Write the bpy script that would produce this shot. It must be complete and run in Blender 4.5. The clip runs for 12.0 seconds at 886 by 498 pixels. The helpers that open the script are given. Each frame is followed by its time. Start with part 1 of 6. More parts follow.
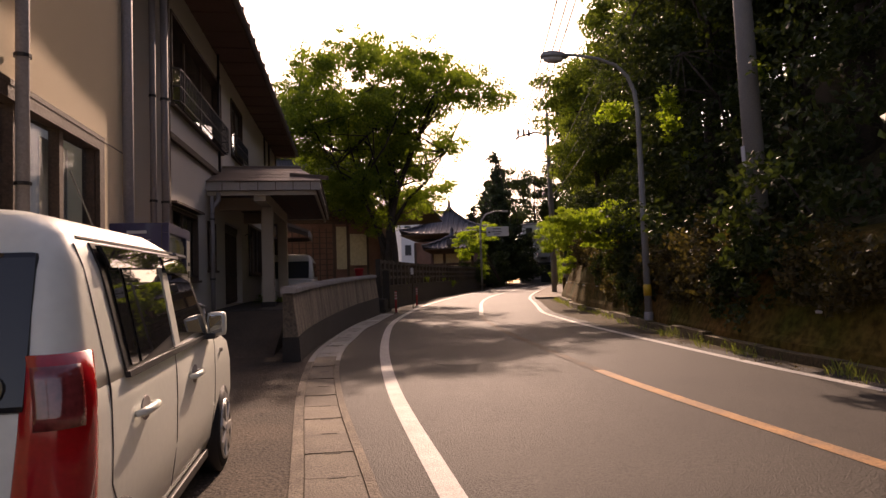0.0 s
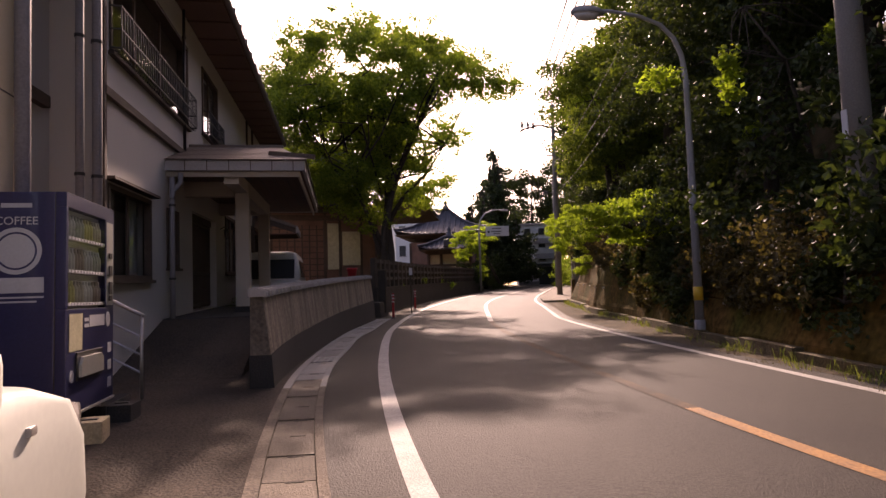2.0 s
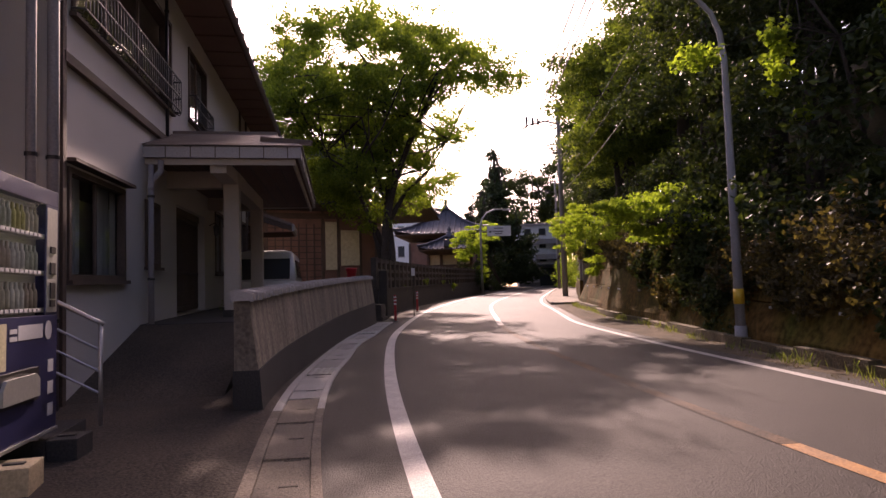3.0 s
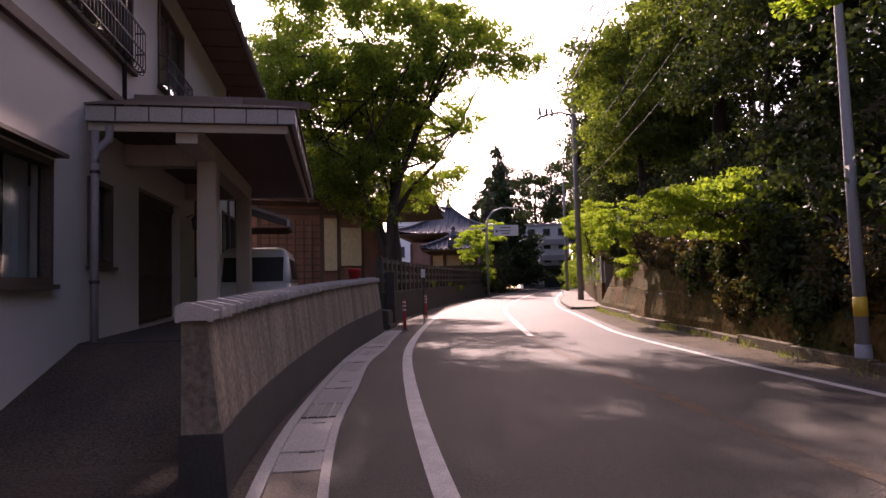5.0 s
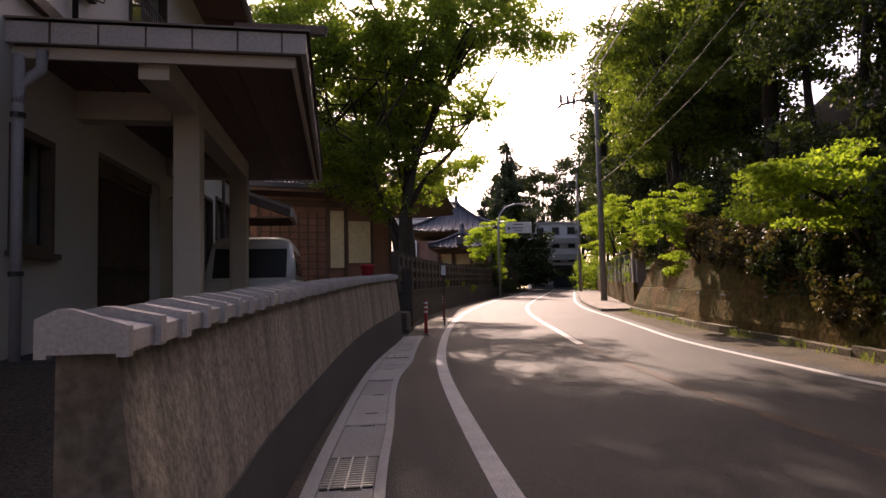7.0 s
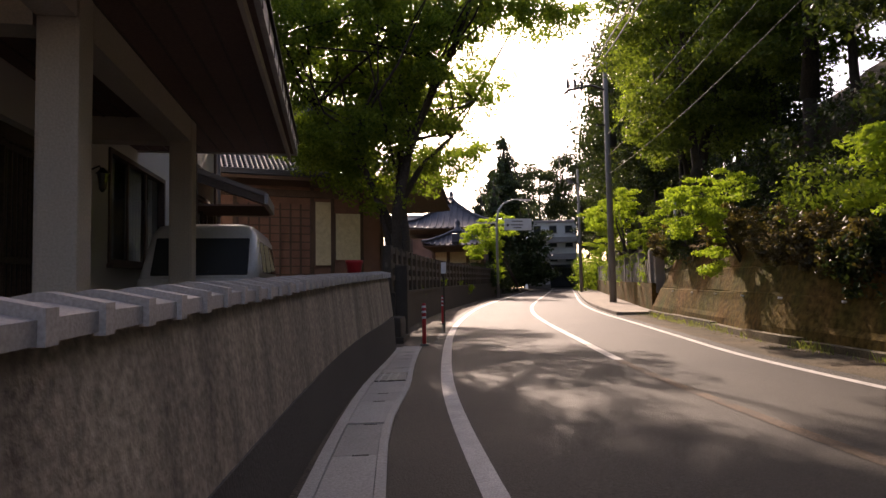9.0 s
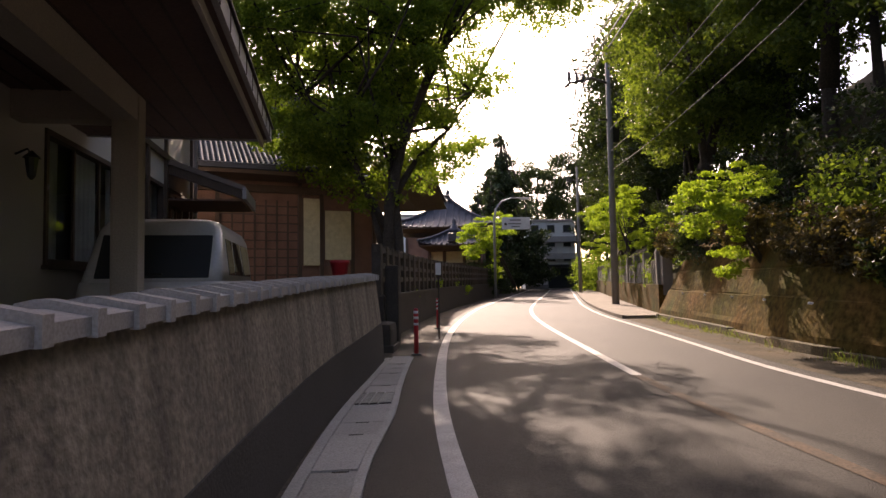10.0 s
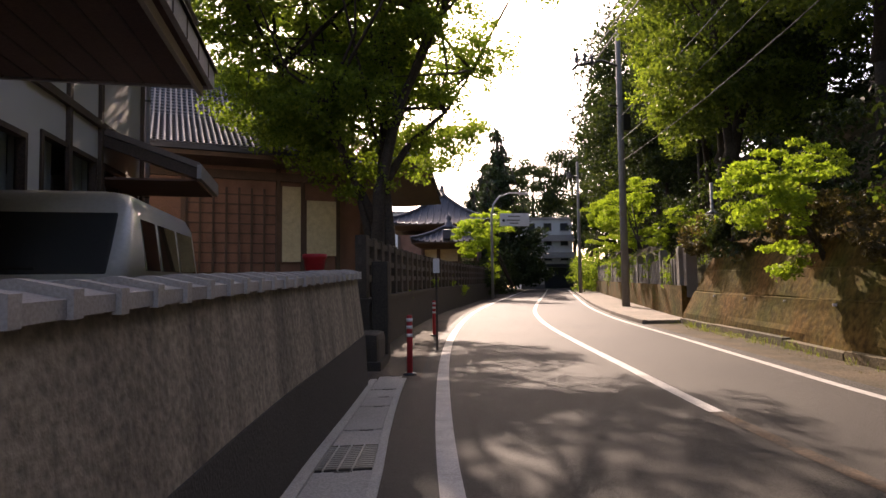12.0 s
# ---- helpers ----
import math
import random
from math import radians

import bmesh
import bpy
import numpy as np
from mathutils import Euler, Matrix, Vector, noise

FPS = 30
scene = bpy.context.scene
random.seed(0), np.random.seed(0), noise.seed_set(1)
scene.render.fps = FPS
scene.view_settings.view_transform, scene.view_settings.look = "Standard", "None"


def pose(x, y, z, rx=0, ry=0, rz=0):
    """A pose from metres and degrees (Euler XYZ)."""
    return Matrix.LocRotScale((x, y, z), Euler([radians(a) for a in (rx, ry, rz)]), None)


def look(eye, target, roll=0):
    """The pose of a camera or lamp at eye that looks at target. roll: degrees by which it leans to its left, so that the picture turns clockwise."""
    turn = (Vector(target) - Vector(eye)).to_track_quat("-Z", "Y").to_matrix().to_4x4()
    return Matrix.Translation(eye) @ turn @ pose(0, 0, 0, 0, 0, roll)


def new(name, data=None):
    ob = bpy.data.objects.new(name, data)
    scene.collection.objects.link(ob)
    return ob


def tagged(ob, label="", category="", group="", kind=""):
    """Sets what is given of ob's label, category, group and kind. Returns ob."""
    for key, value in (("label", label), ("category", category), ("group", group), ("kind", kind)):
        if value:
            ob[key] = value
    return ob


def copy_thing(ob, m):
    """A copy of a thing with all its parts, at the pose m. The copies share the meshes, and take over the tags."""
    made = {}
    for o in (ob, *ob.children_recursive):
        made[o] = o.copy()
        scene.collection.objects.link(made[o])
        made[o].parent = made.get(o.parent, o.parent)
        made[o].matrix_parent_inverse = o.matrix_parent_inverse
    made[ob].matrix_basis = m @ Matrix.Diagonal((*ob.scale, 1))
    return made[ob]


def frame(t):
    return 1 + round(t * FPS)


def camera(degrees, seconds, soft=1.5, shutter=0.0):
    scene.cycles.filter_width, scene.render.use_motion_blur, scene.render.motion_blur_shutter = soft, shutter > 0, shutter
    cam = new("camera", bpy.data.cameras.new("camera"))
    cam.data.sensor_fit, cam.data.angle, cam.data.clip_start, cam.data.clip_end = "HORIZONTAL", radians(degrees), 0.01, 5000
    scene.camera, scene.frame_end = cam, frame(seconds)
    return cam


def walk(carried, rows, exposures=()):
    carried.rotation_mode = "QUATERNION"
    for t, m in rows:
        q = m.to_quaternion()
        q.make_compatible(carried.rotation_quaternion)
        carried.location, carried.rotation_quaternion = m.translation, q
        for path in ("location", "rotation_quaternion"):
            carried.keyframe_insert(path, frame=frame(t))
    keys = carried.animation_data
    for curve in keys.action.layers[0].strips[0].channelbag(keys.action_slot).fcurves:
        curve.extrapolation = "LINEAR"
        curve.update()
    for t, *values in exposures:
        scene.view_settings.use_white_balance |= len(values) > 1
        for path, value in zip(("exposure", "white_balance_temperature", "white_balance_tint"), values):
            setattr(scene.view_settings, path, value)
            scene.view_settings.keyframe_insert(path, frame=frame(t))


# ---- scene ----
cam = camera(70.5, 12.0)
METRES, EYE, TILT, LEAN, TURN = 14.71, 1.28, 0.0, 0.0, -6.4
ROWS = [
    (0.0, 0.0, 0.0, 0.0, 0.12, 3.7, 1.93),
    (0.5, -0.0046, 0.0411, 0.0006, -0.05, 3.75, 1.87),
    (1.0, -0.0062, 0.0838, -0.0002, -0.2, 3.77, 1.86),
    (1.5, -0.0124, 0.1269, 0.0005, -0.35, 3.85, 1.82),
    (2.0, -0.0221, 0.1666, 0.0015, -0.5, 3.86, 1.77),
    (2.5, -0.029, 0.2103, 0.0033, -0.64, 3.9, 1.74),
    (3.0, -0.0379, 0.2508, 0.0035, -0.73, 3.94, 1.7),
    (5.0, -0.0699, 0.4173, 0.0104, -0.94, 4.04, 1.53),
    (5.5, -0.0819, 0.455, 0.0112, -0.8, 4.06, 1.4),
    (6.0, -0.0911, 0.4953, 0.0096, -0.76, 4.02, 1.36),
    (6.5, -0.1011, 0.5353, 0.0095, -0.7, 4.05, 1.3),
    (7.0, -0.1095, 0.5737, 0.0108, -0.84, 4.04, 1.27),
    (9.0, -0.1196, 0.7418, 0.0142, -1.54, 3.98, 1.04),
    (9.5, -0.1179, 0.7827, 0.016, -1.69, 3.98, 1.07),
    (10.0, -0.1145, 0.8243, 0.0195, -1.86, 3.93, 0.97),
    (10.5, -0.1144, 0.8631, 0.0199, -2.05, 3.94, 0.88),
    (11.0, -0.1146, 0.9048, 0.0194, -2.23, 3.85, 0.82),
    (11.5, -0.1171, 0.9472, 0.0212, -2.42, 3.88, 0.72),
    (12.0, -0.1176, 0.9872, 0.0225, -2.57, 3.86, 0.72),
]
walk(cam, [(t, pose(0, 0, EYE, TILT, LEAN, TURN) @ pose(METRES * x, METRES * y, METRES * z, 90 + pitch, roll, yaw)) for t, x, y, z, yaw, pitch, roll in ROWS],
     exposures=[(0.0, 0.34, 8300, 38), (3.0, 0.78, 7200, 46), (6.4, 1.05, 6900, 49), (7.2, 0.82, 7300, 32), (12.0, 1.04, 7200, 28)])

# ---- light ----
SUN_AZ, SUN_EL = 6.0, 31.5          # clockwise from +y, above the horizon
world = bpy.data.worlds.new("sky")
scene.world = world
world.use_nodes = True
wn = world.node_tree
sky = wn.nodes.new("ShaderNodeTexSky")
sky.sky_type = "NISHITA"
sky.sun_disc = False
sky.sun_elevation, sky.sun_rotation = radians(SUN_EL), radians(SUN_AZ)
sky.dust_density = 2.6
wn.nodes["Background"].inputs["Strength"].default_value = 0.16
wn.links.new(sky.outputs[0], wn.nodes["Background"].inputs["Color"])
sun = new("sun", bpy.data.lights.new("sun", "SUN"))
sun.data.energy, sun.data.angle, sun.data.color = 5.0, radians(0.53), (1.0, 0.90, 0.74)
SUN_DIR = Vector((math.sin(radians(SUN_AZ)) * math.cos(radians(SUN_EL)), math.cos(radians(SUN_AZ)) * math.cos(radians(SUN_EL)), math.sin(radians(SUN_EL))))
sun.matrix_basis = look(SUN_DIR * 60, (0, 0, 0))


# ---- materials ----
def mat(name, col, rough=0.8, var=0.25, scale=1.2, fine=30.0, bump=0.25, metal=0.0, tint=None, spec=0.4, piece=0.0, coat=0.0, streak=False):
    """A surface with stains at one scale and grain at another. tint: the colour of the stains; piece: how much single pieces differ."""
    m = bpy.data.materials.new(name)
    m.use_nodes = True
    n, l = m.node_tree.nodes, m.node_tree.links
    b = n["Principled BSDF"]
    b.inputs["Roughness"].default_value, b.inputs["Metallic"].default_value = rough, metal
    b.inputs["Specular IOR Level"].default_value = spec
    b.inputs["Coat Weight"].default_value = coat
    co = n.new("ShaderNodeTexCoord")
    big, small = n.new("ShaderNodeTexNoise"), n.new("ShaderNodeTexNoise")
    big.inputs["Scale"].default_value, big.inputs["Detail"].default_value = scale, 6
    small.inputs["Scale"].default_value, small.inputs["Detail"].default_value = fine, 4
    for t in (big, small):
        l.new(co.outputs["Object"], t.inputs["Vector"])
    if streak:      # stains that run down
        long = n.new("ShaderNodeMapping")
        long.inputs["Scale"].default_value = (5.0, 5.0, 0.55)
        l.new(co.outputs["Object"], long.inputs["Vector"]), l.new(long.outputs[0], big.inputs["Vector"])
    tint = tint or tuple(c * 0.55 for c in col)
    ramp = n.new("ShaderNodeMapRange")
    ramp.inputs["From Min"].default_value, ramp.inputs["From Max"].default_value = 0.35, 0.72
    l.new(big.outputs["Fac"], ramp.inputs["Value"])
    ramp.inputs["To Max"].default_value = min(1.0, var * 2.2)
    mix = n.new("ShaderNodeMix")
    mix.data_type = "RGBA"
    mix.inputs[6].default_value, mix.inputs[7].default_value = (*col, 1), (*tint, 1)
    l.new(ramp.outputs[0], mix.inputs[0])
    hsv = n.new("ShaderNodeHueSaturation")
    l.new(mix.outputs[2], hsv.inputs["Color"])
    grain = n.new("ShaderNodeMapRange")
    grain.inputs["From Min"].default_value, grain.inputs["From Max"].default_value = 0.3, 0.7
    grain.inputs["To Min"].default_value, grain.inputs["To Max"].default_value = 1 - var, 1 + var
    l.new(small.outputs["Fac"], grain.inputs["Value"])
    if piece:
        info, vary, mul = n.new("ShaderNodeObjectInfo"), n.new("ShaderNodeMapRange"), n.new("ShaderNodeMath")
        vary.inputs["To Min"].default_value, vary.inputs["To Max"].default_value = 1 - piece, 1 + piece
        mul.operation = "MULTIPLY"
        l.new(info.outputs["Random"], vary.inputs["Value"])
        l.new(vary.outputs[0], mul.inputs[0]), l.new(grain.outputs[0], mul.inputs[1])
        l.new(mul.outputs[0], hsv.inputs["Value"])
    else:
        l.new(grain.outputs[0], hsv.inputs["Value"])
    l.new(hsv.outputs[0], b.inputs["Base Color"])
    if bump:
        bp = n.new("ShaderNodeBump")
        bp.inputs["Strength"].default_value, bp.inputs["Distance"].default_value = bump, 0.02
        l.new(small.outputs["Fac"], bp.inputs["Height"])
        l.new(bp.outputs[0], b.inputs["Normal"])
    return m


def leaf_mat(name, col, light, through_share=0.45):
    """Leaves: two greens by the leaf, and light that shines through."""
    m = bpy.data.materials.new(name)
    m.use_nodes = True
    n, l = m.node_tree.nodes, m.node_tree.links
    b = n["Principled BSDF"]
    b.inputs["Roughness"].default_value, b.inputs["Specular IOR Level"].default_value = 0.5, 0.3
    geo, ramp = n.new("ShaderNodeNewGeometry"), n.new("ShaderNodeValToRGB")
    ramp.color_ramp.elements[0].color, ramp.color_ramp.elements[1].color = (*col, 1), (*light, 1)
    l.new(geo.outputs["Random Per Island"], ramp.inputs["Fac"])
    tr, mx = n.new("ShaderNodeBsdfTranslucent"), n.new("ShaderNodeMixShader")
    bright = n.new("ShaderNodeMix")
    bright.data_type, bright.blend_type = "RGBA", "MULTIPLY"
    bright.inputs[0].default_value, bright.inputs[7].default_value = 1.0, (1.5, 1.5, 0.68, 1)
    l.new(ramp.outputs[0], b.inputs["Base Color"])
    l.new(ramp.outputs[0], bright.inputs[6]), l.new(bright.outputs[2], tr.inputs["Color"])
    mx.inputs[0].default_value = through_share
    l.new(b.outputs[0], mx.inputs[1]), l.new(tr.outputs[0], mx.inputs[2])
    l.new(mx.outputs[0], n["Material Output"].inputs["Surface"])
    return m


def glass_mat(name, col=(0.05, 0.055, 0.06), rough=0.03, spec=0.55):
    """A dark window seen from outside: mostly reflection."""
    m = bpy.data.materials.new(name)
    m.use_nodes = True
    b = m.node_tree.nodes["Principled BSDF"]
    b.inputs["Base Color"].default_value = (*col, 1)
    b.inputs["Roughness"].default_value, b.inputs["Transmission Weight"].default_value = rough, 0.0
    b.inputs["Specular IOR Level"].default_value = spec
    return m


def clear_glass(name, col=(0.9, 0.95, 0.95)):
    m = bpy.data.materials.new(name)
    m.use_nodes = True
    b = m.node_tree.nodes["Principled BSDF"]
    b.inputs["Base Color"].default_value = (*col, 1)
    b.inputs["Roughness"].default_value, b.inputs["Transmission Weight"].default_value = 0.02, 1.0
    b.inputs["IOR"].default_value = 1.1
    return m


ASPHALT = mat("asphalt", (0.052, 0.0465, 0.038), 0.72, 0.45, 0.45, 70, 0.75, tint=(0.035, 0.031, 0.027), spec=0.17)
OLD_ASPHALT = mat("worn asphalt", (0.085, 0.067, 0.05), 0.9, 0.5, 0.8, 45, 0.9, tint=(0.045, 0.038, 0.032), spec=0.16)
EARTH = mat("earth", (0.07, 0.055, 0.032), 0.95, 0.4, 0.6, 12, 0.8, tint=(0.035, 0.04, 0.016), spec=0.05)
CONCRETE = mat("concrete", (0.32, 0.30, 0.27), 0.85, 0.22, 1.5, 60, 0.35, tint=(0.2, 0.185, 0.16), piece=0.12)
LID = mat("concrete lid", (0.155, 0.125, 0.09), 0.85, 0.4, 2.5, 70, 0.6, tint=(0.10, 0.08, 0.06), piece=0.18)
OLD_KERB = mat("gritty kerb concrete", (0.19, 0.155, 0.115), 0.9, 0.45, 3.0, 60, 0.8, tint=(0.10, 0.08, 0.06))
PAINT_W = mat("white road paint", (0.42, 0.40, 0.37), 0.7, 0.3, 5.0, 80, 0.4, tint=(0.26, 0.245, 0.22))
PAINT_O = mat("orange road paint", (0.36, 0.175, 0.05), 0.75, 0.35, 3.0, 45, 0.4, tint=(0.12, 0.08, 0.055))
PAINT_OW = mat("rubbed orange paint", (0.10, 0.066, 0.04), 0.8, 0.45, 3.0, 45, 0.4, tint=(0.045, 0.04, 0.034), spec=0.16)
PLASTER = mat("grey plaster", (0.285, 0.232, 0.175), 0.92, 0.36, 0.95, 24, 0.5, tint=(0.07, 0.054, 0.043), streak=True)
PLINTH = mat("dark plinth", (0.045, 0.041, 0.038), 0.9, 0.25, 1.0, 50, 0.4)
COPING = mat("coping concrete", (0.40, 0.36, 0.33), 0.75, 0.16, 3.0, 90, 0.12, tint=(0.28, 0.26, 0.25), piece=0.1)
WALL_WHITE = mat("white render", (0.58, 0.54, 0.49), 0.9, 0.1, 0.7, 120, 0.3, tint=(0.45, 0.43, 0.4))
WALL_CREAM = mat("cream render", (0.58, 0.47, 0.31), 0.9, 0.12, 0.8, 100, 0.3, tint=(0.45, 0.35, 0.22))
BROWN_WOOD = mat("dark brown wood", (0.10, 0.065, 0.045), 0.7, 0.3, 2.0, 40, 0.3)
RED_WOOD = mat("red-brown wood", (0.24, 0.13, 0.09), 0.75, 0.25, 2.0, 40, 0.3, piece=0.15)
SOFFIT = mat("brown soffit", (0.16, 0.095, 0.072), 0.8, 0.15, 1.0, 40, 0.2)
POST = mat("beige post", (0.48, 0.41, 0.33), 0.8, 0.1, 1.2, 60, 0.2)
METAL_ROOF = mat("brown metal roof", (0.20, 0.15, 0.12), 0.55, 0.15, 1.0, 30, 0.1, metal=0.3)
FASCIA = mat("fascia", (0.42, 0.38, 0.35), 0.6, 0.15, 2.0, 40, 0.15, piece=0.08)
TILE = mat("grey-blue roof tile", (0.062, 0.064, 0.078), 0.42, 0.2, 2.0, 40, 0.2, piece=0.2)
# white raised so its colour carries the haze and fill on far shaded fronts
FAR_WHITE = mat("haze-lifted white render", (0.78, 0.77, 0.74), 0.9, 0.06, 0.5, 40, 0.1)
PIPE = mat("grey drainpipe", (0.27, 0.24, 0.235), 0.75, 0.12, 1.5, 40, 0.1)
DARK_METAL = mat("dark metal", (0.05, 0.045, 0.045), 0.4, 0.15, 2.0, 40, 0.1, metal=0.6)
STEEL = mat("galvanised steel", (0.45, 0.44, 0.42), 0.4, 0.12, 3.0, 60, 0.1, metal=0.8)
POLE_GREY = mat("grey pole paint", (0.28, 0.27, 0.27), 0.55, 0.12, 1.5, 50, 0.15)
POLE_CONC = mat("pole concrete", (0.22, 0.205, 0.19), 0.85, 0.15, 0.8, 60, 0.2)
BAND_Y = mat("yellow band", (0.7, 0.42, 0.03), 0.5, 0.1, 4.0, 50, 0.1)
BANDW = mat("white reflective band", (0.7, 0.68, 0.66), 0.4, 0.08, 3.0, 50, 0.0)
GLASS = glass_mat("window glass")
MOSSY = mat("mossy concrete", (0.125, 0.070, 0.021), 0.95, 0.5, 0.9, 9, 0.8, tint=(0.055, 0.056, 0.011), spec=0.05)
BARK = mat("bark", (0.055, 0.043, 0.033), 0.9, 0.35, 2.0, 22, 0.9)
STONE = mat("grey granite", (0.20, 0.18, 0.155), 0.9, 0.25, 2.0, 50, 0.5, tint=(0.14, 0.14, 0.11), piece=0.15)
# base colour lowered to hold the tree's shade at the fence
DARK_STONE = mat("dark stone", (0.055, 0.044, 0.033), 0.9, 0.25, 2.0, 40, 0.5)
LEAF_FRESH = leaf_mat("fresh leaves", (0.125, 0.195, 0.024), (0.24, 0.32, 0.044), 0.64)
LEAF_MAIN = leaf_mat("summer leaves", (0.08, 0.13, 0.024), (0.18, 0.24, 0.043), 0.68)
LEAF_DARK = leaf_mat("evergreen leaves", (0.020, 0.034, 0.011), (0.05, 0.07, 0.018), 0.3)
LEAF_WOOD = leaf_mat("wood leaves", (0.055, 0.088, 0.018), (0.145, 0.19, 0.036), 0.52)
LEAF_CONIF = leaf_mat("conifer needles", (0.025, 0.045, 0.018), (0.05, 0.07, 0.025), 0.15)
LEAF_DRY = leaf_mat("dry undergrowth leaves", (0.05, 0.042, 0.018), (0.11, 0.085, 0.034), 0.35)
GRASS = leaf_mat("grass blades", (0.10, 0.14, 0.03), (0.22, 0.24, 0.07), 0.4)


# ---- building blocks ----
def ob_of(name, bm, material, parent=None, label="", smooth=False):
    me = bpy.data.meshes.new(name)
    bm.to_mesh(me)
    bm.free()
    if smooth:
        me.polygons.foreach_set("use_smooth", [True] * len(me.polygons))
    for mm in (material if isinstance(material, (list, tuple)) else [material]):
        me.materials.append(mm)
    ob = new(name, me)
    ob.parent = parent
    if label:
        tagged(ob, label)
    return ob


def part(name, bm, material, parent, label="", smooth=False):
    """One mesh under a thing or under a part."""
    return ob_of(name, bm, material, parent, label, smooth)


def thing(name, m, label, category, group="", kind=""):
    """An Empty at the base of a thing."""
    e = new(name)
    e.matrix_basis = m
    e.empty_display_size = 0.1
    return tagged(e, label, category, group, kind)


def structure(name, bm, material, label, category, smooth=False):
    return tagged(ob_of(name, bm, material, None, "", smooth), label, category, "", "structure")


def box(bm, x0, x1, y0, y1, z0, z1, bevel=0.0, m=None):
    vs = bmesh.ops.create_cube(bm, size=1)["verts"]
    for v in vs:
        v.co = Vector((x0 + (v.co.x + 0.5) * (x1 - x0), y0 + (v.co.y + 0.5) * (y1 - y0), z0 + (v.co.z + 0.5) * (z1 - z0)))
    if bevel:
        r = bmesh.ops.bevel(bm, geom=list({e for v in vs for e in v.link_edges}), offset=bevel, segments=2, affect="EDGES", profile=0.7)
        vs = list({v for f in r["faces"] for v in f.verts} | {v for v in vs if v.is_valid})
    if m is not None:
        bmesh.ops.transform(bm, matrix=m, verts=vs)
    return bm


def boxed(*a, **k):
    return box(bmesh.new(), *a, **k)


def tube(bm, pts, radii, seg=8, cap=True):
    """A tapering round bar along points."""
    pts = [Vector(p) for p in pts]
    if not isinstance(radii, (list, tuple)):
        radii = [radii] * len(pts)
    rings = []
    for i, p in enumerate(pts):
        d = (pts[min(i + 1, len(pts) - 1)] - pts[max(i - 1, 0)]).normalized()
        a = d.orthogonal().normalized() if i == 0 else (a - d * a.dot(d)).normalized()
        b = d.cross(a)
        rings.append([bm.verts.new(p + (a * math.cos(2 * math.pi * k / seg) + b * math.sin(2 * math.pi * k / seg)) * radii[i]) for k in range(seg)])
    for r, s in zip(rings, rings[1:]):
        for k in range(seg):
            bm.faces.new((r[k], r[(k + 1) % seg], s[(k + 1) % seg], s[k]))
    if cap:
        bm.faces.new(rings[0][::-1]), bm.faces.new(rings[-1])
    return bm


def tubed(pts, radii, seg=8, cap=True):
    return tube(bmesh.new(), pts, radii, seg, cap)


def prism(bm, outline, x0, x1, m=None):
    """A (y, z) outline, extruded along x."""
    a = [bm.verts.new((x0, y, z)) for y, z in outline]
    b = [bm.verts.new((x1, y, z)) for y, z in outline]
    n = len(a)
    for i in range(n):
        bm.faces.new((a[i], a[(i + 1) % n], b[(i + 1) % n], b[i]))
    bm.faces.new(a[::-1]), bm.faces.new(b)
    bmesh.ops.recalc_face_normals(bm, faces=bm.faces[:])
    if m is not None:
        bmesh.ops.transform(bm, matrix=m, verts=a + b)
    return bm


def curve(pts):
    """A smooth function through points (y, x)."""
    ys, xs = np.array([p[0] for p in pts], float), np.array([p[1] for p in pts], float)
    s = np.gradient(xs, ys)

    def f(y):
        i = int(np.clip(np.searchsorted(ys, y) - 1, 0, len(ys) - 2))
        h = ys[i + 1] - ys[i]
        t = (y - ys[i]) / h
        if t < 0:
            return float(xs[0] + s[0] * (y - ys[0]))
        if t > 1:
            return float(xs[-1] + s[-1] * (y - ys[-1]))
        return float((2 * t**3 - 3 * t**2 + 1) * xs[i] + (t**3 - 2 * t**2 + t) * h * s[i] + (3 * t**2 - 2 * t**3) * xs[i + 1] + (t**3 - t**2) * h * s[i + 1])
    return f


def g(y):
    """The height of the ground: it climbs gently ahead."""
    return 0.02 * min(max(y, -30.0), 100.0)


def strip(bm, fa, fb, y0, y1, step, lift, za=0.0, zb=0.0):
    """A sheet between two lines on the ground."""
    n = max(1, round((y1 - y0) / step))
    row = []
    for i in range(n + 1):
        y = y0 + (y1 - y0) * i / n
        row.append((bm.verts.new((fa(y), y, g(y) + lift + za)), bm.verts.new((fb(y), y, g(y) + lift + zb))))
    for (a, b), (c, d) in zip(row, row[1:]):
        bm.faces.new((a, b, d, c))
    return bm


def solid_strip(fa, fb, y0, y1, step, z0, z1, rise=0.0):
    """A bar with depth that follows two lines; rise: how much its top climbs over the ground from end to end."""
    bm = bmesh.new()
    n = max(1, round((y1 - y0) / step))
    rows = []
    for i in range(n + 1):
        y = y0 + (y1 - y0) * i / n
        top = z1 + rise * i / n
        rows.append([bm.verts.new((x, y, g(y) + z)) for x, z in ((fa(y), z0), (fb(y), z0), (fb(y), top), (fa(y), top))])
    for r, s in zip(rows, rows[1:]):
        for k in range(4):
            bm.faces.new((r[k], r[(k + 1) % 4], s[(k + 1) % 4], s[k]))
    bm.faces.new(rows[0][::-1]), bm.faces.new(rows[-1])
    bmesh.ops.recalc_face_normals(bm, faces=bm.faces[:])
    return bm


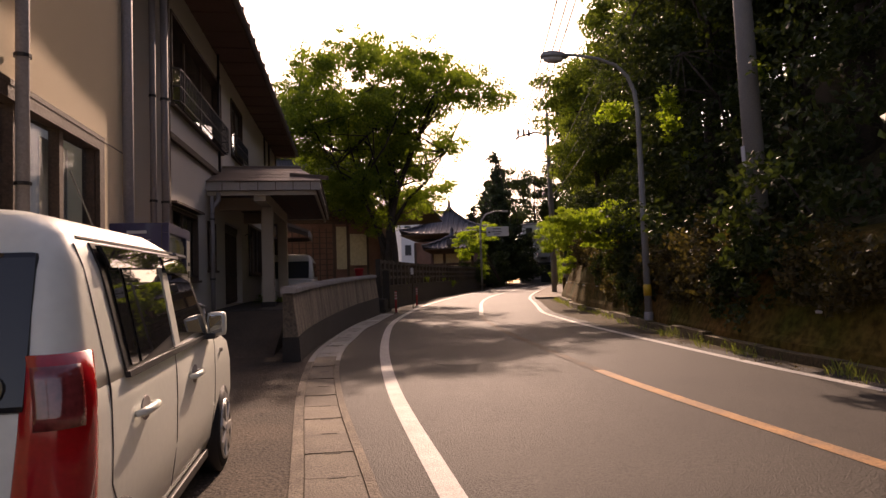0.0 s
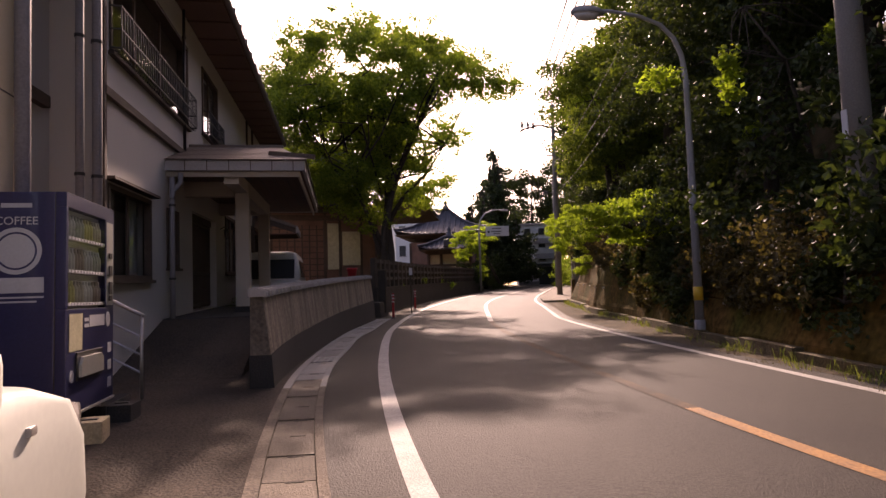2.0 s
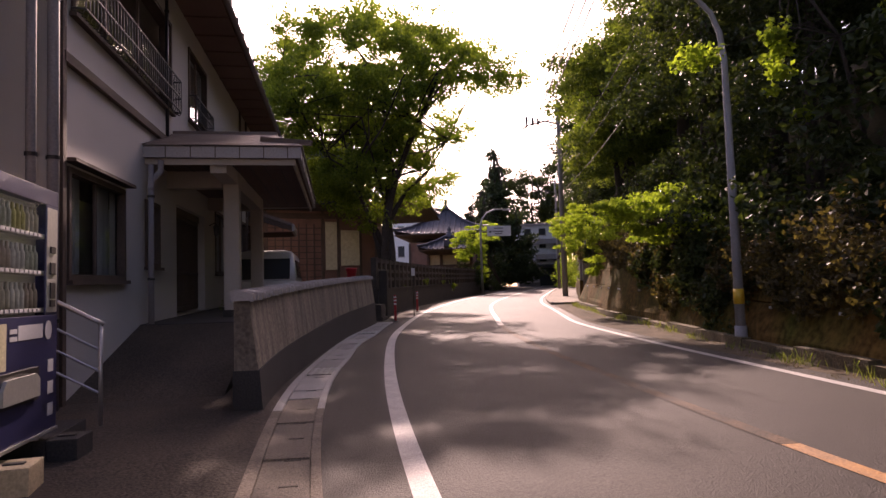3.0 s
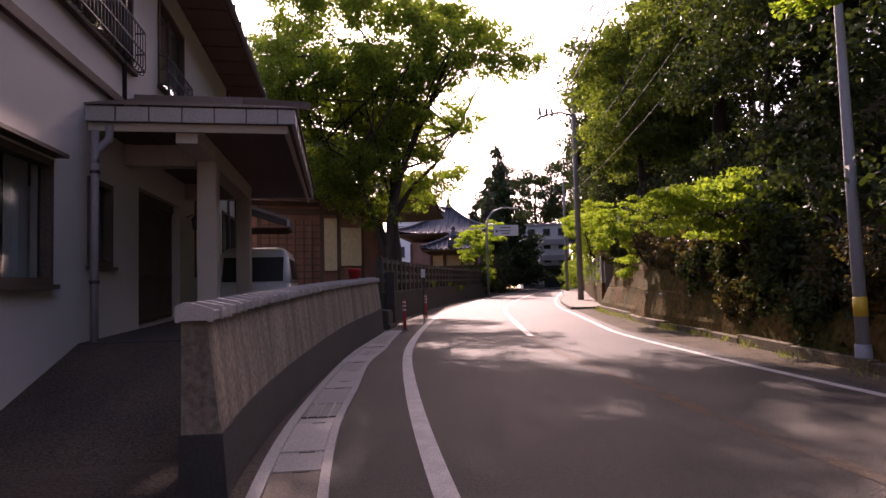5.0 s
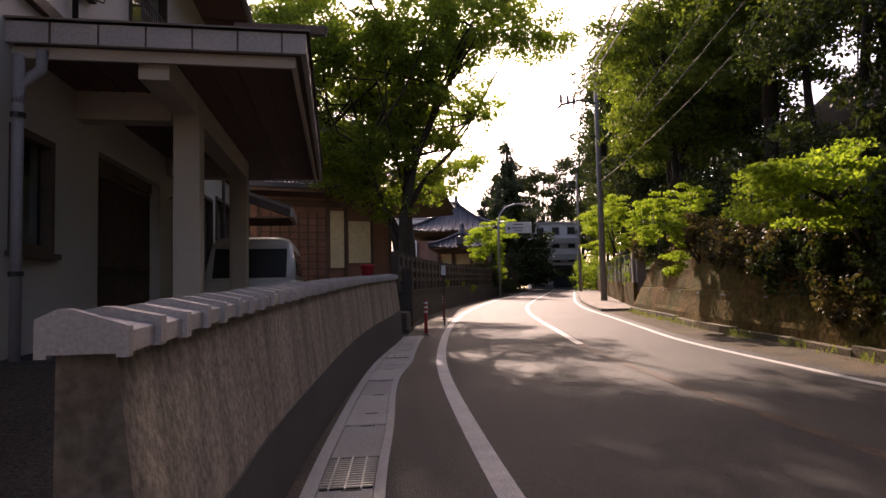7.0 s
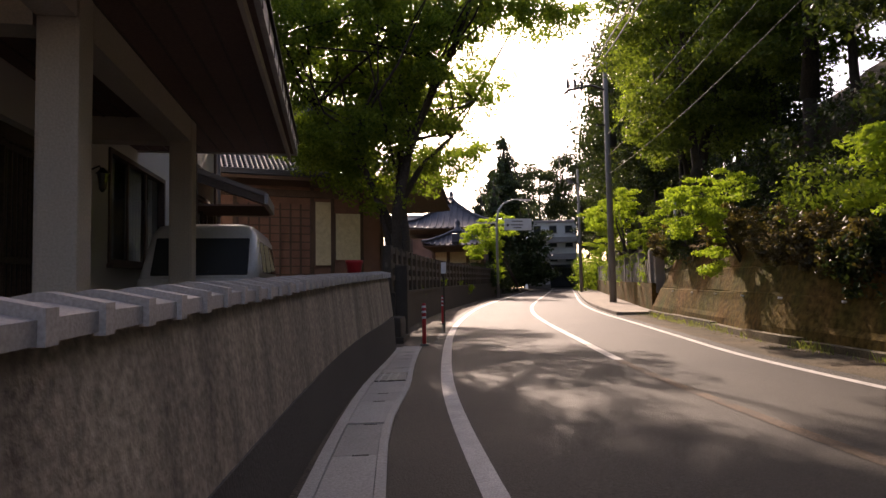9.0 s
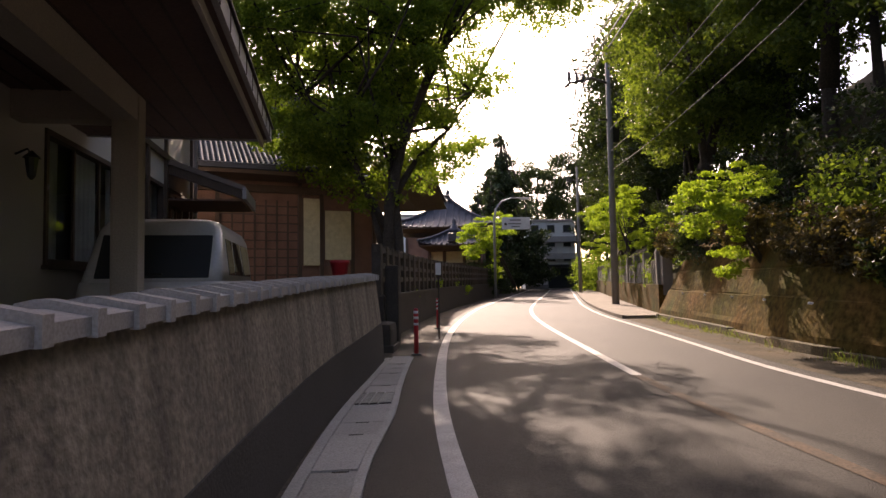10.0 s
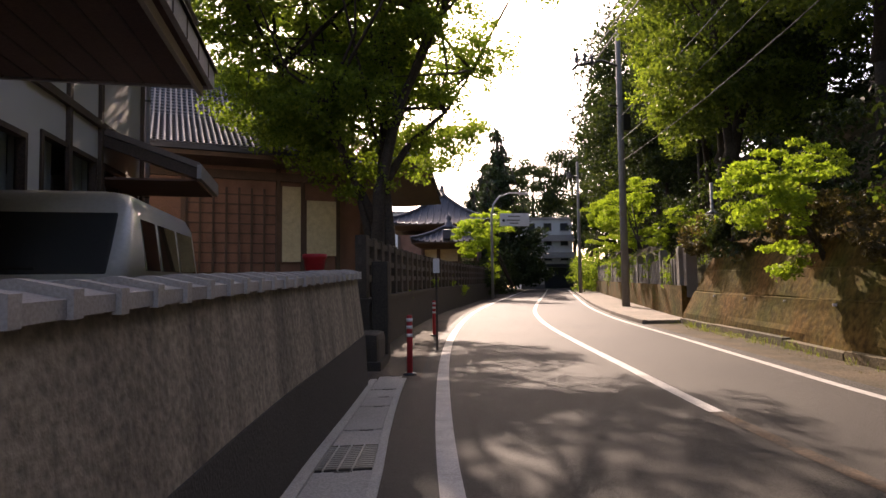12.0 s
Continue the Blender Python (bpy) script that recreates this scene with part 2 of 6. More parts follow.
# ---- lines of the plan ----
edge_left = curve([(-12, 2.0), (3.8, 0.42), (7, 0.21), (10, 0.15), (14, 0.24), (18, 0.5), (22, 1.05), (27.5, 2.05), (32.4, 3.2), (38.8, 4.96), (46.5, 7.48), (58, 11.5), (95, 24.5)])
line_mid = curve([(-12, 4.6), (3.8, 3.17), (6.8, 2.93), (11, 2.88), (15, 2.98), (19.5, 3.36), (23.7, 4.05), (27.6, 4.72), (32, 5.6), (37.3, 6.96), (44.3, 9.2), (57.7, 13.9), (95, 26.8)])
edge_right = curve([(-12, 6.4), (3.8, 5.2), (7, 5.02), (11, 5.03), (16.4, 5.2), (20.6, 5.6), (23.4, 6.2), (27.7, 7.15), (32.6, 8.2), (40.7, 10.5), (47, 12.6), (58, 16.4), (95, 29.2)])
gutter_l = curve([(-12, 1.2), (4, -0.55), (8, -0.95), (11.5, -1.08), (14.6, -0.9), (19.0, -0.42), (20.8, -0.11), (22.7, 0.19), (25, 0.6)])
gutter_r = curve([(-12, 1.75), (3.9, 0.0), (7, -0.36), (9.5, -0.54), (12.5, -0.54), (14, -0.42), (17, -0.18), (18.5, 0.09), (20.2, 0.3), (22.6, 0.65), (25, 1.1)])
bank = curve([(-12, 6.6), (6, 5.55), (9, 5.6), (13, 6.05), (16, 6.45), (19.5, 7.05), (22, 7.25), (25.6, 8.1), (31.7, 9.5), (39, 11.9), (47, 14.6), (58, 18.4), (95, 31)])


def off(f, d):
    return lambda y: f(y) + d


# ---- ground, road ----
SHOULDER = mat("dusty shoulder", (0.11, 0.085, 0.055), 0.95, 0.4, 1.5, 30, 0.9, tint=(0.055, 0.05, 0.035), spec=0.1)
bm = bmesh.new()
ys = [-300, -60, -30, 0, 20, 40, 60, 80, 100, 160, 300, 900]
xs = [-900, -200, -40, 0, 40, 200, 900]
grid = [[bm.verts.new((x, y, g(y) - 0.03)) for x in xs] for y in ys]
for a, b in zip(grid, grid[1:]):
    for i in range(len(xs) - 1):
        bm.faces.new((a[i], a[i + 1], b[i + 1], b[i]))
structure("ground", bm, EARTH, "bare earth and forest litter beneath everything", "ground")
bm = strip(bmesh.new(), gutter_r, off(bank, -0.05), -12, 95, 1.0, 0.0)
structure("road", bm, ASPHALT, "worn grey asphalt road with tree shadows, bending gently", "road")
bm = strip(bmesh.new(), lambda y: -14.0, gutter_l, -12, 24.5, 1.0, -0.005)
structure("forecourt", bm, OLD_ASPHALT, "old coarse asphalt forecourt before the building", "ground")


def marking(name, f, w, y0, y1, material, label):
    bm = strip(bmesh.new(), off(f, -w / 2), off(f, w / 2), y0, y1, 0.5, 0.005)
    return structure(name, bm, material, label, "road marking")


bm = strip(bmesh.new(), off(edge_right, 0.35), off(bank, 0.05), -12, 31.4, 0.5, 0.003)
structure("shoulder", bm, SHOULDER, "dusty brown road shoulder strewn with litter", "ground")
marking("road_line_left", edge_left, 0.16, -12, 90, PAINT_W, "white painted edge line, slightly worn, on asphalt")
marking("road_line_right", edge_right, 0.14, -12, 90, PAINT_W, "white painted edge line, slightly worn, on asphalt")
marking("centre_line_orange", line_mid, 0.15, -12, 8.0, PAINT_O, "orange painted centre line on asphalt")
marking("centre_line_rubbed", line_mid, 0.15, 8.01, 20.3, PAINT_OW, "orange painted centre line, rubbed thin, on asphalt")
marking("centre_line_white", line_mid, 0.15, 20.32, 90, PAINT_W, "white painted centre line, on asphalt")

# gutter: two kerb strips with lids between
structure("gutter_bed", solid_strip(gutter_l, gutter_r, -12, 23.2, 0.5, -0.15, -0.03), DARK_STONE, "dark gutter channel under the lids", "gutter")

# low plastered wall beside the forecourt
Y0, Y1 = 10.35, 22.6


def along(a, b):
    """A line beside the gutter, a metres off it at the wall's near end and b at its far end."""
    return lambda y: gutter_l(y) + a + (b - a) * (y - Y0) / (Y1 - Y0)


wall_f, wall_top, wall_b = along(-0.155, -0.02), along(-0.245, -0.11), along(-0.395, -0.26)


def battered(y0, y1, z0, z1, rise0, rise1, x0, x1, back):
    """A stretch of wall whose road face leans back: foot and top heights climb by their rises."""
    bm = bmesh.new()
    n = round((y1 - y0) / 0.5)
    rows = []
    for i in range(n + 1):
        y = y0 + (y1 - y0) * i / n
        lo, hi = g(y) + z0 + rise0 * i / n, g(y) + z1 + rise1 * i / n
        rows.append([bm.verts.new(p) for p in ((back(y), y, lo), (x0(y), y, lo), (x1(y), y, hi), (back(y), y, hi))])
    for r, q in zip(rows, rows[1:]):
        for k in range(4):
            bm.faces.new((r[k], r[(k + 1) % 4], q[(k + 1) % 4], q[k]))
    bm.faces.new(rows[0][::-1]), bm.faces.new(rows[-1])
    bmesh.ops.recalc_face_normals(bm, faces=bm.faces[:])
    return bm


garden_wall = thing("garden_wall", pose(0, 0, 0), "low grey plastered wall with dark plinth and ribbed coping", "wall")
part("plinth", battered(Y0 - 0.01, Y1, -0.1, 0.39, 0.0, 0.24, off(wall_f, 0.05), off(wall_f, 0.012), off(wall_b, -0.012)), PLINTH, garden_wall, "dark weathered plinth")
part("plaster", battered(Y0, Y1, 0.39, 1.106, 0.24, 0.245, wall_f, wall_top, wall_b), PLASTER, garden_wall, "grey plaster with dark vertical streaks")


# ---- the house with its porch ----
HOUSE = pose(-3.45, 10.94, 0.2, 1.3, 0, 2.5)    # x out to the road, y along the front
house = thing("house", HOUSE, "two-storey pale rendered house with deep eaves and a porch", "house")
FAR = 17.3


def wall_with_holes(x0, x1, y0, y1, z0, z1, holes):
    """A wall with openings right through it: holes are (y0, y1, z0, z1)."""
    bm = bmesh.new()
    ys = sorted({y0, y1, *[h[0] for h in holes], *[h[1] for h in holes]})
    for a, b in zip(ys, ys[1:]):
        cuts = sorted((h[2], h[3]) for h in holes if h[0] <= a + 1e-6 and h[1] >= b - 1e-6)
        z = z0
        for c, d in cuts:
            if c > z:
                box(bm, x0, x1, a, b, z, c)
            z = d
        if z < z1:
            box(bm, x0, x1, a, b, z, z1)
    bmesh.ops.remove_doubles(bm, verts=bm.verts[:], dist=0.0005)
    return bm


HOLES = [(0.35, 2.3, 1.38, 2.68), (0.45, 4.95, 4.5, 6.2), (6.35, 8.2, 4.75, 6.3), (3.28, 4.1, 1.6, 2.68), (5.3, 7.9, 0.72, 2.85), (9.15, 12.1, 1.55, 3.15), (12.5, 14.6, 2.2, 3.3), (14.9, 17.0, 2.2, 3.3)]
part("front_wall", wall_with_holes(-0.2, 0, 0.1, FAR, -0.6, 6.9, HOLES), WALL_WHITE, house, "pale grey-white render, faintly stained")
part("back_wall", boxed(-7, -6.8, 0.3, FAR - 0.2, -0.6, 6.9), WALL_WHITE, house)
part("end_wall", boxed(-7, -0.2, FAR - 0.2, FAR, -0.6, 6.9), WALL_WHITE, house)
part("end_wall", boxed(-7, -0.2, 0.1, 0.3, -0.6, 6.9), WALL_WHITE, house)
part("upper_floor", boxed(-6.8, -0.2, 0.3, FAR - 0.2, 3.4, 3.6), BROWN_WOOD, house)
part("rear_partition", boxed(-3.2, -3.1, 0.3, FAR - 0.2, -0.6, 6.9), WALL_WHITE, house)
# roof: a shallow slope that overhangs the front, with its soffit
bm = prism(bmesh.new(), [(0.9, 6.95), (0.9, 7.05), (-3.4, 8.6), (-7.6, 7.05), (-7.6, 6.95), (-3.4, 8.45)], -3.2, FAR + 0.5, Matrix(((0, 1, 0, 0), (1, 0, 0, 0), (0, 0, 1, 0), (0, 0, 0, 1))))
part("roof", bm, METAL_ROOF, house, "dark brown metal roof")
part("soffit", boxed(0.002, 0.88, -3.1, FAR + 0.45, 6.82, 6.9), SOFFIT, house, "dark brown boarded soffit")
for i in range(21):
    part("soffit_batten", boxed(0.004, 0.87, -3.0 + i, -2.95 + i, 6.79, 6.82), SOFFIT, house)
part("gutter", tubed([(0.95, -3.2, 6.92), (0.95, FAR + 0.5, 6.92)], 0.06), PIPE, house, "thin grey rain gutter along the eave")
for i in range(24):
    part("gutter_bracket", boxed(0.9, 1.02, -3.0 + i * 0.86, -2.97 + i * 0.86, 6.9, 7.02), DARK_METAL, house)
part("string_course", boxed(0, 0.07, 0.15, 4.4, 3.83, 3.95, 0.01), BROWN_WOOD, house, "brown timber ledge across the wall")
part("string_course", boxed(0, 0.07, 10.6, FAR, 3.83, 3.95, 0.01), BROWN_WOOD, house, "brown timber ledge across the wall")
for y in (13.4, 14.75, FAR - 0.06):
    part("timber_post", boxed(0, 0.06, y - 0.06, y + 0.06, 2.0, 6.8, 0.01), BROWN_WOOD, house)
part("corner_board", boxed(0, 0.06, 0.1, 0.2, 0.0, 6.8, 0.01), BROWN_WOOD, house)


def drainpipe(x, y, z0, z1, r, parent, material=PIPE, clips=4):
    p = part("drainpipe", tubed([(x, y, z0), (x, y, z1)], r, 10), material, parent, "", True)
    for i in range(clips):
        z = z0 + (z1 - z0) * (i + 0.6) / clips
        part("clip", tubed([(x, y, z), (x, y, z + 0.04)], r + 0.012, 10), DARK_METAL, p)


drainpipe(0.06, 4.45, 3.9, 6.8, 0.03, house, DARK_METAL, 2)
drainpipe(0.05, -0.12, -0.1, 6.8, 0.06, house)
drainpipe(-0.08, -0.32, -0.1, 6.8, 0.05, house)
drainpipe(0.10, FAR + 0.05, 0.4, 6.4, 0.05, house, PIPE, 6)
drainpipe(0.14, 3.12, 0.6, 3.2, 0.045, house, PIPE, 2)


def window(y0, y1, z0, z1, panes, material=BROWN_WOOD, curtain=True, depth=0.1, parent=house, x=0.0):
    """A sliding window in its opening: frame, mullions, panes, sill."""
    bm = bmesh.new()
    for a, b, c, d in ((y0, y1, z1 - 0.07, z1), (y0, y1, z0, z0 + 0.07), (y0, y0 + 0.07, z0 + 0.07, z1 - 0.07), (y1 - 0.07, y1, z0 + 0.07, z1 - 0.07)):
        box(bm, x - depth, x + 0.03, a, b, c, d)
    f = part("window_frame", bm, material, parent, "dark brown window frame")
    w = (y1 - y0 - 0.14) / panes
    for i in range(panes):
        a = y0 + 0.07 + i * w
        part("pane", boxed(x - depth + 0.02, x - depth + 0.03, a, a + w, z0 + 0.07, z1 - 0.07), PANE, f)
        part("stile", boxed(x - depth + 0.035, x - depth + 0.07, a - 0.025, a + 0.025, z0 + 0.07, z1 - 0.07), material, f)
    if curtain:
        bm = bmesh.new()
        n = int((y1 - y0) / 0.035)
        row = [(bm.verts.new((x - depth - 0.12 + 0.02 * math.sin(i * 1.3), y0 + i * 0.035, z0)), bm.verts.new((x - depth - 0.12 + 0.025 * math.sin(i * 1.3 + 0.4), y0 + i * 0.035, z1))) for i in range(n + 1) if i % 40 < 26]
        for (a, b), (c, d) in zip(row, row[1:]):
            if c.co.y - a.co.y < 0.05:
                bm.faces.new((a, c, d, b))
        part("curtain", bm, CURTAIN, parent, "pale grey curtain behind the glass", True)
    part("window_sill", boxed(x - 0.02, x + 0.08, y0 - 0.04, y1 + 0.04, z0 - 0.05, z0), material, parent)
    return f


PANE = clear_glass("window pane")
CURTAIN = mat("curtain cloth", (0.42, 0.42, 0.41), 0.9, 0.12, 2.0, 40, 0.1)
# near-black colour stands in for the unlit room behind the wing windows
ROOM_GLOOM = mat("painted room gloom", (0.03, 0.026, 0.024), 0.9, 0.2, 1.0, 20, 0.0)
window(0.35, 2.3, 1.38, 2.68, 2)
part("window_hood", boxed(0, 0.14, 0.25, 2.4, 2.72, 2.76), BROWN_WOOD, house)
window(3.28, 4.1, 1.6, 2.68, 1, curtain=False)
window(9.15, 12.1, 1.55, 3.15, 3)
window(12.5, 14.6, 2.2, 3.3, 2)
window(14.9, 17.0, 2.2, 3.3, 2)
window(6.35, 8.2, 4.75, 6.3, 2, curtain=False)
window(0.45, 4.95, 4.5, 6.2, 3, curtain=False, depth=0.19)


def balcony_rail(y0, y1, z0, z1):
    """An iron window guard that bellies out from the wall."""
    rail = part("balcony_rail", bmesh.new(), DARK_METAL, house, "dark iron window guard")
    for z in (z0 + 0.04, z0 + 0.3, z1):
        part("rail", tubed([(0.02, y0, z), (0.17, y0 + 0.03, z), (0.17, y1 - 0.03, z), (0.02, y1, z)], 0.014, 6), DARK_METAL, rail)
    n = int((y1 - y0) / 0.12)
    for i in range(n + 1):
        y = y0 + 0.03 + (y1 - y0 - 0.06) * i / n
        part("bar", tubed([(0.03, y, z0 + 0.02), (0.14, y, z0 - 0.02), (0.175, y, z0 + 0.08), (0.17, y, z1)], 0.009, 5), DARK_METAL, rail)


balcony_rail(0.4, 5.05, 4.5, 5.12)
balcony_rail(6.3, 8.25, 4.72, 5.25)

# entrance: lattice sliding doors, dark hall behind
door = part("entrance_door", boxed(-0.16, -0.12, 5.3, 7.9, 2.7, 2.85), BROWN_WOOD, house, "dark lattice sliding doors")
for k, (a, b) in enumerate(((5.3, 6.6), (6.65, 7.9))):
    part("door_glass", boxed(-0.15 - 0.05 * k, -0.14 - 0.05 * k, a, b, 0.75, 2.7), GLASS, door)
    for i in range(13):
        y = a + (b - a) * i / 12
        part("lattice_bar", boxed(-0.13 - 0.05 * k, -0.10 - 0.05 * k, y - 0.012, y + 0.012, 0.75, 2.7), BROWN_WOOD, door)
    for z in (0.8, 1.5, 2.62):
        part("lattice_rail", boxed(-0.125 - 0.05 * k, -0.095 - 0.05 * k, a, b, z, z + 0.06), BROWN_WOOD, door)
# terrace under the porch, with a ramp up to it from the forecourt
part("terrace", boxed(-0.05, 1.75, 3.0, 9.6, -0.6, 0.7, 0.02), PLINTH, house, "dark paved porch floor")
bm = prism(bmesh.new(), [(-0.6, -0.2), (3.0, 0.69), (3.0, -0.6), (-0.6, -0.6)], 0.0, 1.7)
part("ramp", bm, OLD_ASPHALT, house, "dark ramp up to the porch")

# porch: posts, beams, hipped roof with stepped metal sheets
PX, PY0, PY1, PZ = 2.45, 3.2, 10.5, 3.36
for y in (4.77, 8.45):
    p = part("porch_post", boxed(0.97, 1.25, y - 0.135, y + 0.135, 0.7, 3.36, 0.03), POST, house, "beige painted porch post")
    part("base_collar", boxed(0.95, 1.27, y - 0.155, y + 0.155, 0.7, 0.82, 0.01), PLINTH, p)
    part("porch_beam", boxed(0.0, 0.95, y - 0.13, y + 0.13, 3.06, 3.36), POST, house)
part("porch_beam", boxed(0.98, 1.24, 4.93, 8.29, 3.06, 3.36), POST, house)
part("porch_beam", boxed(0.98, 1.24, PY0 + 0.2, 4.61, 3.12, 3.36), POST, house)
part("porch_ceiling", boxed(0.0, PX - 0.06, PY0 + 0.06, PY1 - 0.06, PZ + 0.002, PZ + 0.05), SOFFIT, house, "red-brown boarded porch ceiling")
for i in range(9):
    x = 0.2 + i * 0.26
    part("ceiling_joint", boxed(x, x + 0.02, PY0 + 0.07, PY1 - 0.07, PZ - 0.01, PZ + 0.002), BROWN_WOOD, house)
bm = bmesh.new()
for a, b, c, d in ((-0.05, PX, PY0, PY0 + 0.05), (-0.05, PX, PY1 - 0.05, PY1), (PX - 0.05, PX, PY0 + 0.05, PY1 - 0.05)):
    box(bm, a, b, c, d, PZ - 0.02, PZ + 0.16)
porch_fascia = part("fascia", bm, FASCIA, house, "pale grey-brown metal fascia with joints")
for i in range(1, 7):
    part("seam", boxed(-0.05 + i * 0.38, -0.035 + i * 0.38, PY0 - 0.008, PY0 + 0.001, PZ - 0.02, PZ + 0.16), BROWN_WOOD, porch_fascia)
for i in range(1, 14):
    part("seam", boxed(PX - 0.001, PX + 0.008, PY0 + i * 0.53, PY0 + i * 0.53 + 0.015, PZ - 0.02, PZ + 0.16), BROWN_WOOD, porch_fascia)
part("lower_trim", boxed(0.0, PX - 0.1, PY0 + 0.1, PY0 + 0.14, PZ - 0.12, PZ - 0.02), POST, house)
part("lower_trim", boxed(PX - 0.14, PX - 0.1, PY0 + 0.14, PY1 - 0.1, PZ - 0.12, PZ - 0.02), POST, house)
# roof sheets climbing from the eave to the ridge
ZR, steps = 4.15, 9
for i in range(steps):
    t0, t1 = i / steps, (i + 1) / steps
    z0, z1 = PZ + 0.17 + (ZR - PZ - 0.17) * t0, PZ + 0.17 + (ZR - PZ - 0.17) * t1
    ya, yb, xa, xb = PY0 - 0.04 + 1.95 * t0, PY0 - 0.04 + 1.95 * t1, PX + 0.03 - 0.62 * t0, PX + 0.03 - 0.62 * t1
    yc, yd = PY1 + 0.04 - 1.95 * t0, PY1 + 0.04 - 1.95 * t1
    bm = bmesh.new()
    lo = [bm.verts.new(p) for p in ((-0.05, ya, z0), (xa, ya, z0), (xa, yc, z0), (-0.05, yc, z0))]
    li = [bm.verts.new(p) for p in ((-0.05, ya, z0 + 0.018), (xa, ya, z0 + 0.018), (xa, yc, z0 + 0.018), (-0.05, yc, z0 + 0.018))]
    hi = [bm.verts.new(p) for p in ((-0.05, yb, z1 + 0.01), (xb, yb, z1 + 0.01), (xb, yd, z1 + 0.01), (-0.05, yd, z1 + 0.01))]
    for k in range(3):
        bm.faces.new((lo[k], lo[k + 1], li[k + 1], li[k]))
        bm.faces.new((li[k], li[k + 1], hi[k + 1], hi[k]))
    part("roof_sheet", bm, METAL_ROOF, house)
part("ridge_cap", boxed(-0.05, 1.92, 5.06, 5.2, ZR - 0.03, ZR + 0.06, 0.02), METAL_ROOF, house)
part("ridge_cap", boxed(-0.05, 1.92, 8.5, 8.64, ZR - 0.03, ZR + 0.06, 0.02), METAL_ROOF, house)
part("roof_top", boxed(-0.05, 1.86, 5.2, 8.5, ZR - 0.05, ZR), METAL_ROOF, house)
part("verge_board", boxed(0, 0.95, -0.03, 0.03, 0, 0.09, 0.01, pose(1.75, PY0 + 0.55, PZ + 0.36, 0, 8, -22)), METAL_ROOF, house)
part("downpipe_elbow", tubed([(0.25, 3.28, 3.3), (0.25, 3.26, 3.12), (0.14, 3.14, 2.95), (0.14, 3.12, 2.8)], 0.05, 8), PIPE, house, "", True)


def lantern(y, z):
    l = part("wall_lantern", tubed([(0.0, y, z + 0.1), (0.12, y, z + 0.16), (0.16, y, z + 0.08)], 0.012, 6), DARK_METAL, house, "black iron wall lantern")
    part("lantern_glass", tubed([(0.16, y, z - 0.12), (0.16, y, z + 0.06)], [0.045, 0.07], 8), GLASS, l)
    part("lantern_cap", tubed([(0.16, y, z + 0.06), (0.16, y, z + 0.14)], [0.09, 0.01], 8), DARK_METAL, l)
    part("lantern_foot", tubed([(0.16, y, z - 0.17), (0.16, y, z - 0.12)], [0.015, 0.05], 8), DARK_METAL, l)


lantern(8.45, 2.6)

# recess beside the house, and the cream wing
part("recess_wall", boxed(-0.75, -0.6, -2.3, 0.1, -0.6, 6.9), WALL_WHITE, house)
part("recess_beam", boxed(-0.6, -0.5, -2.3, -0.1, 3.55, 3.7), BROWN_WOOD, house)
meter = part("meter_box", boxed(-0.6, -0.42, -1.5, -1.2, 1.9, 2.5, 0.05), DARK_METAL, house, "dark meter box")
WING = pose(0.1, -2.3, 0, 0, 0, 1.8)
wing = part("wing", bmesh.new(), WALL_CREAM, house, "cream rendered wing in the sun")
wing.matrix_basis = WING
part("wing_wall", wall_with_holes(-0.2, 0, -9.0, 0, -0.6, 6.85, [(-3.9, -0.75, 0.9, 3.05), (-8.0, -4.6, 0.9, 3.05)]), WALL_CREAM, wing)
part("wing_return", boxed(-0.75, -0.2, -0.2, 0, -0.6, 6.85), WALL_CREAM, wing)
part("joint", boxed(-0.0, 0.004, -0.75, 0, 3.06, 3.075), BROWN_WOOD, wing)
# sheet behind the panes, with the room's shade put into its colour
part("room_gloom_sheet", boxed(-3.0, -2.9, -9.0, -0.2, -0.6, 3.3), ROOM_GLOOM, wing)
for a, b, n in ((-3.9, -0.75, 3), (-8.0, -4.6, 3)):
    bm = bmesh.new()
    for c, d, e, f in ((a, b, 2.93, 3.05), (a, b, 0.9, 1.0), (a, a + 0.1, 1.0, 2.93), (b - 0.16, b, 1.0, 2.93)):
        box(bm, -0.18, 0.02, c, d, e, f)
    part("window_frame", bm, BROWN_WOOD, wing)
    w = (b - a - 0.26) / n
    for i in range(n):
        y = a + 0.1 + i * w
        part("pane", boxed(-0.12, -0.11, y, y + w, 1.0, 2.93), PANE, wing)
        part("mullion", boxed(-0.14, -0.03, y + w - 0.05, y + w + 0.05, 1.0, 2.93), BROWN_WOOD, wing)
        part("curtain", boxed(-0.3, -0.28, y + 0.1, y + w - 0.15, 1.0, 2.9), CURTAIN, wing)
    part("header_strip", boxed(-0.02, 0.025, a, b, 3.05, 3.1), BROWN_WOOD, wing)
p = part("wing_drainpipe", tubed([(0.09, -2.99, -0.2), (0.09, -2.99, 6.8)], 0.055, 10), PIPE, wing, "pinkish-grey drainpipe", True)
for z in (2.2, 3.3, 4.4):
    part("clip", tubed([(0.09, -2.99, z), (0.09, -2.99, z + 0.03)], 0.07, 10), DARK_METAL, p)
part("wing_drainpipe", tubed([(0.05, 0.06, -0.2), (0.05, 0.06, 6.8)], 0.07, 10), PIPE, wing, "grey drainpipe at the corner", True)

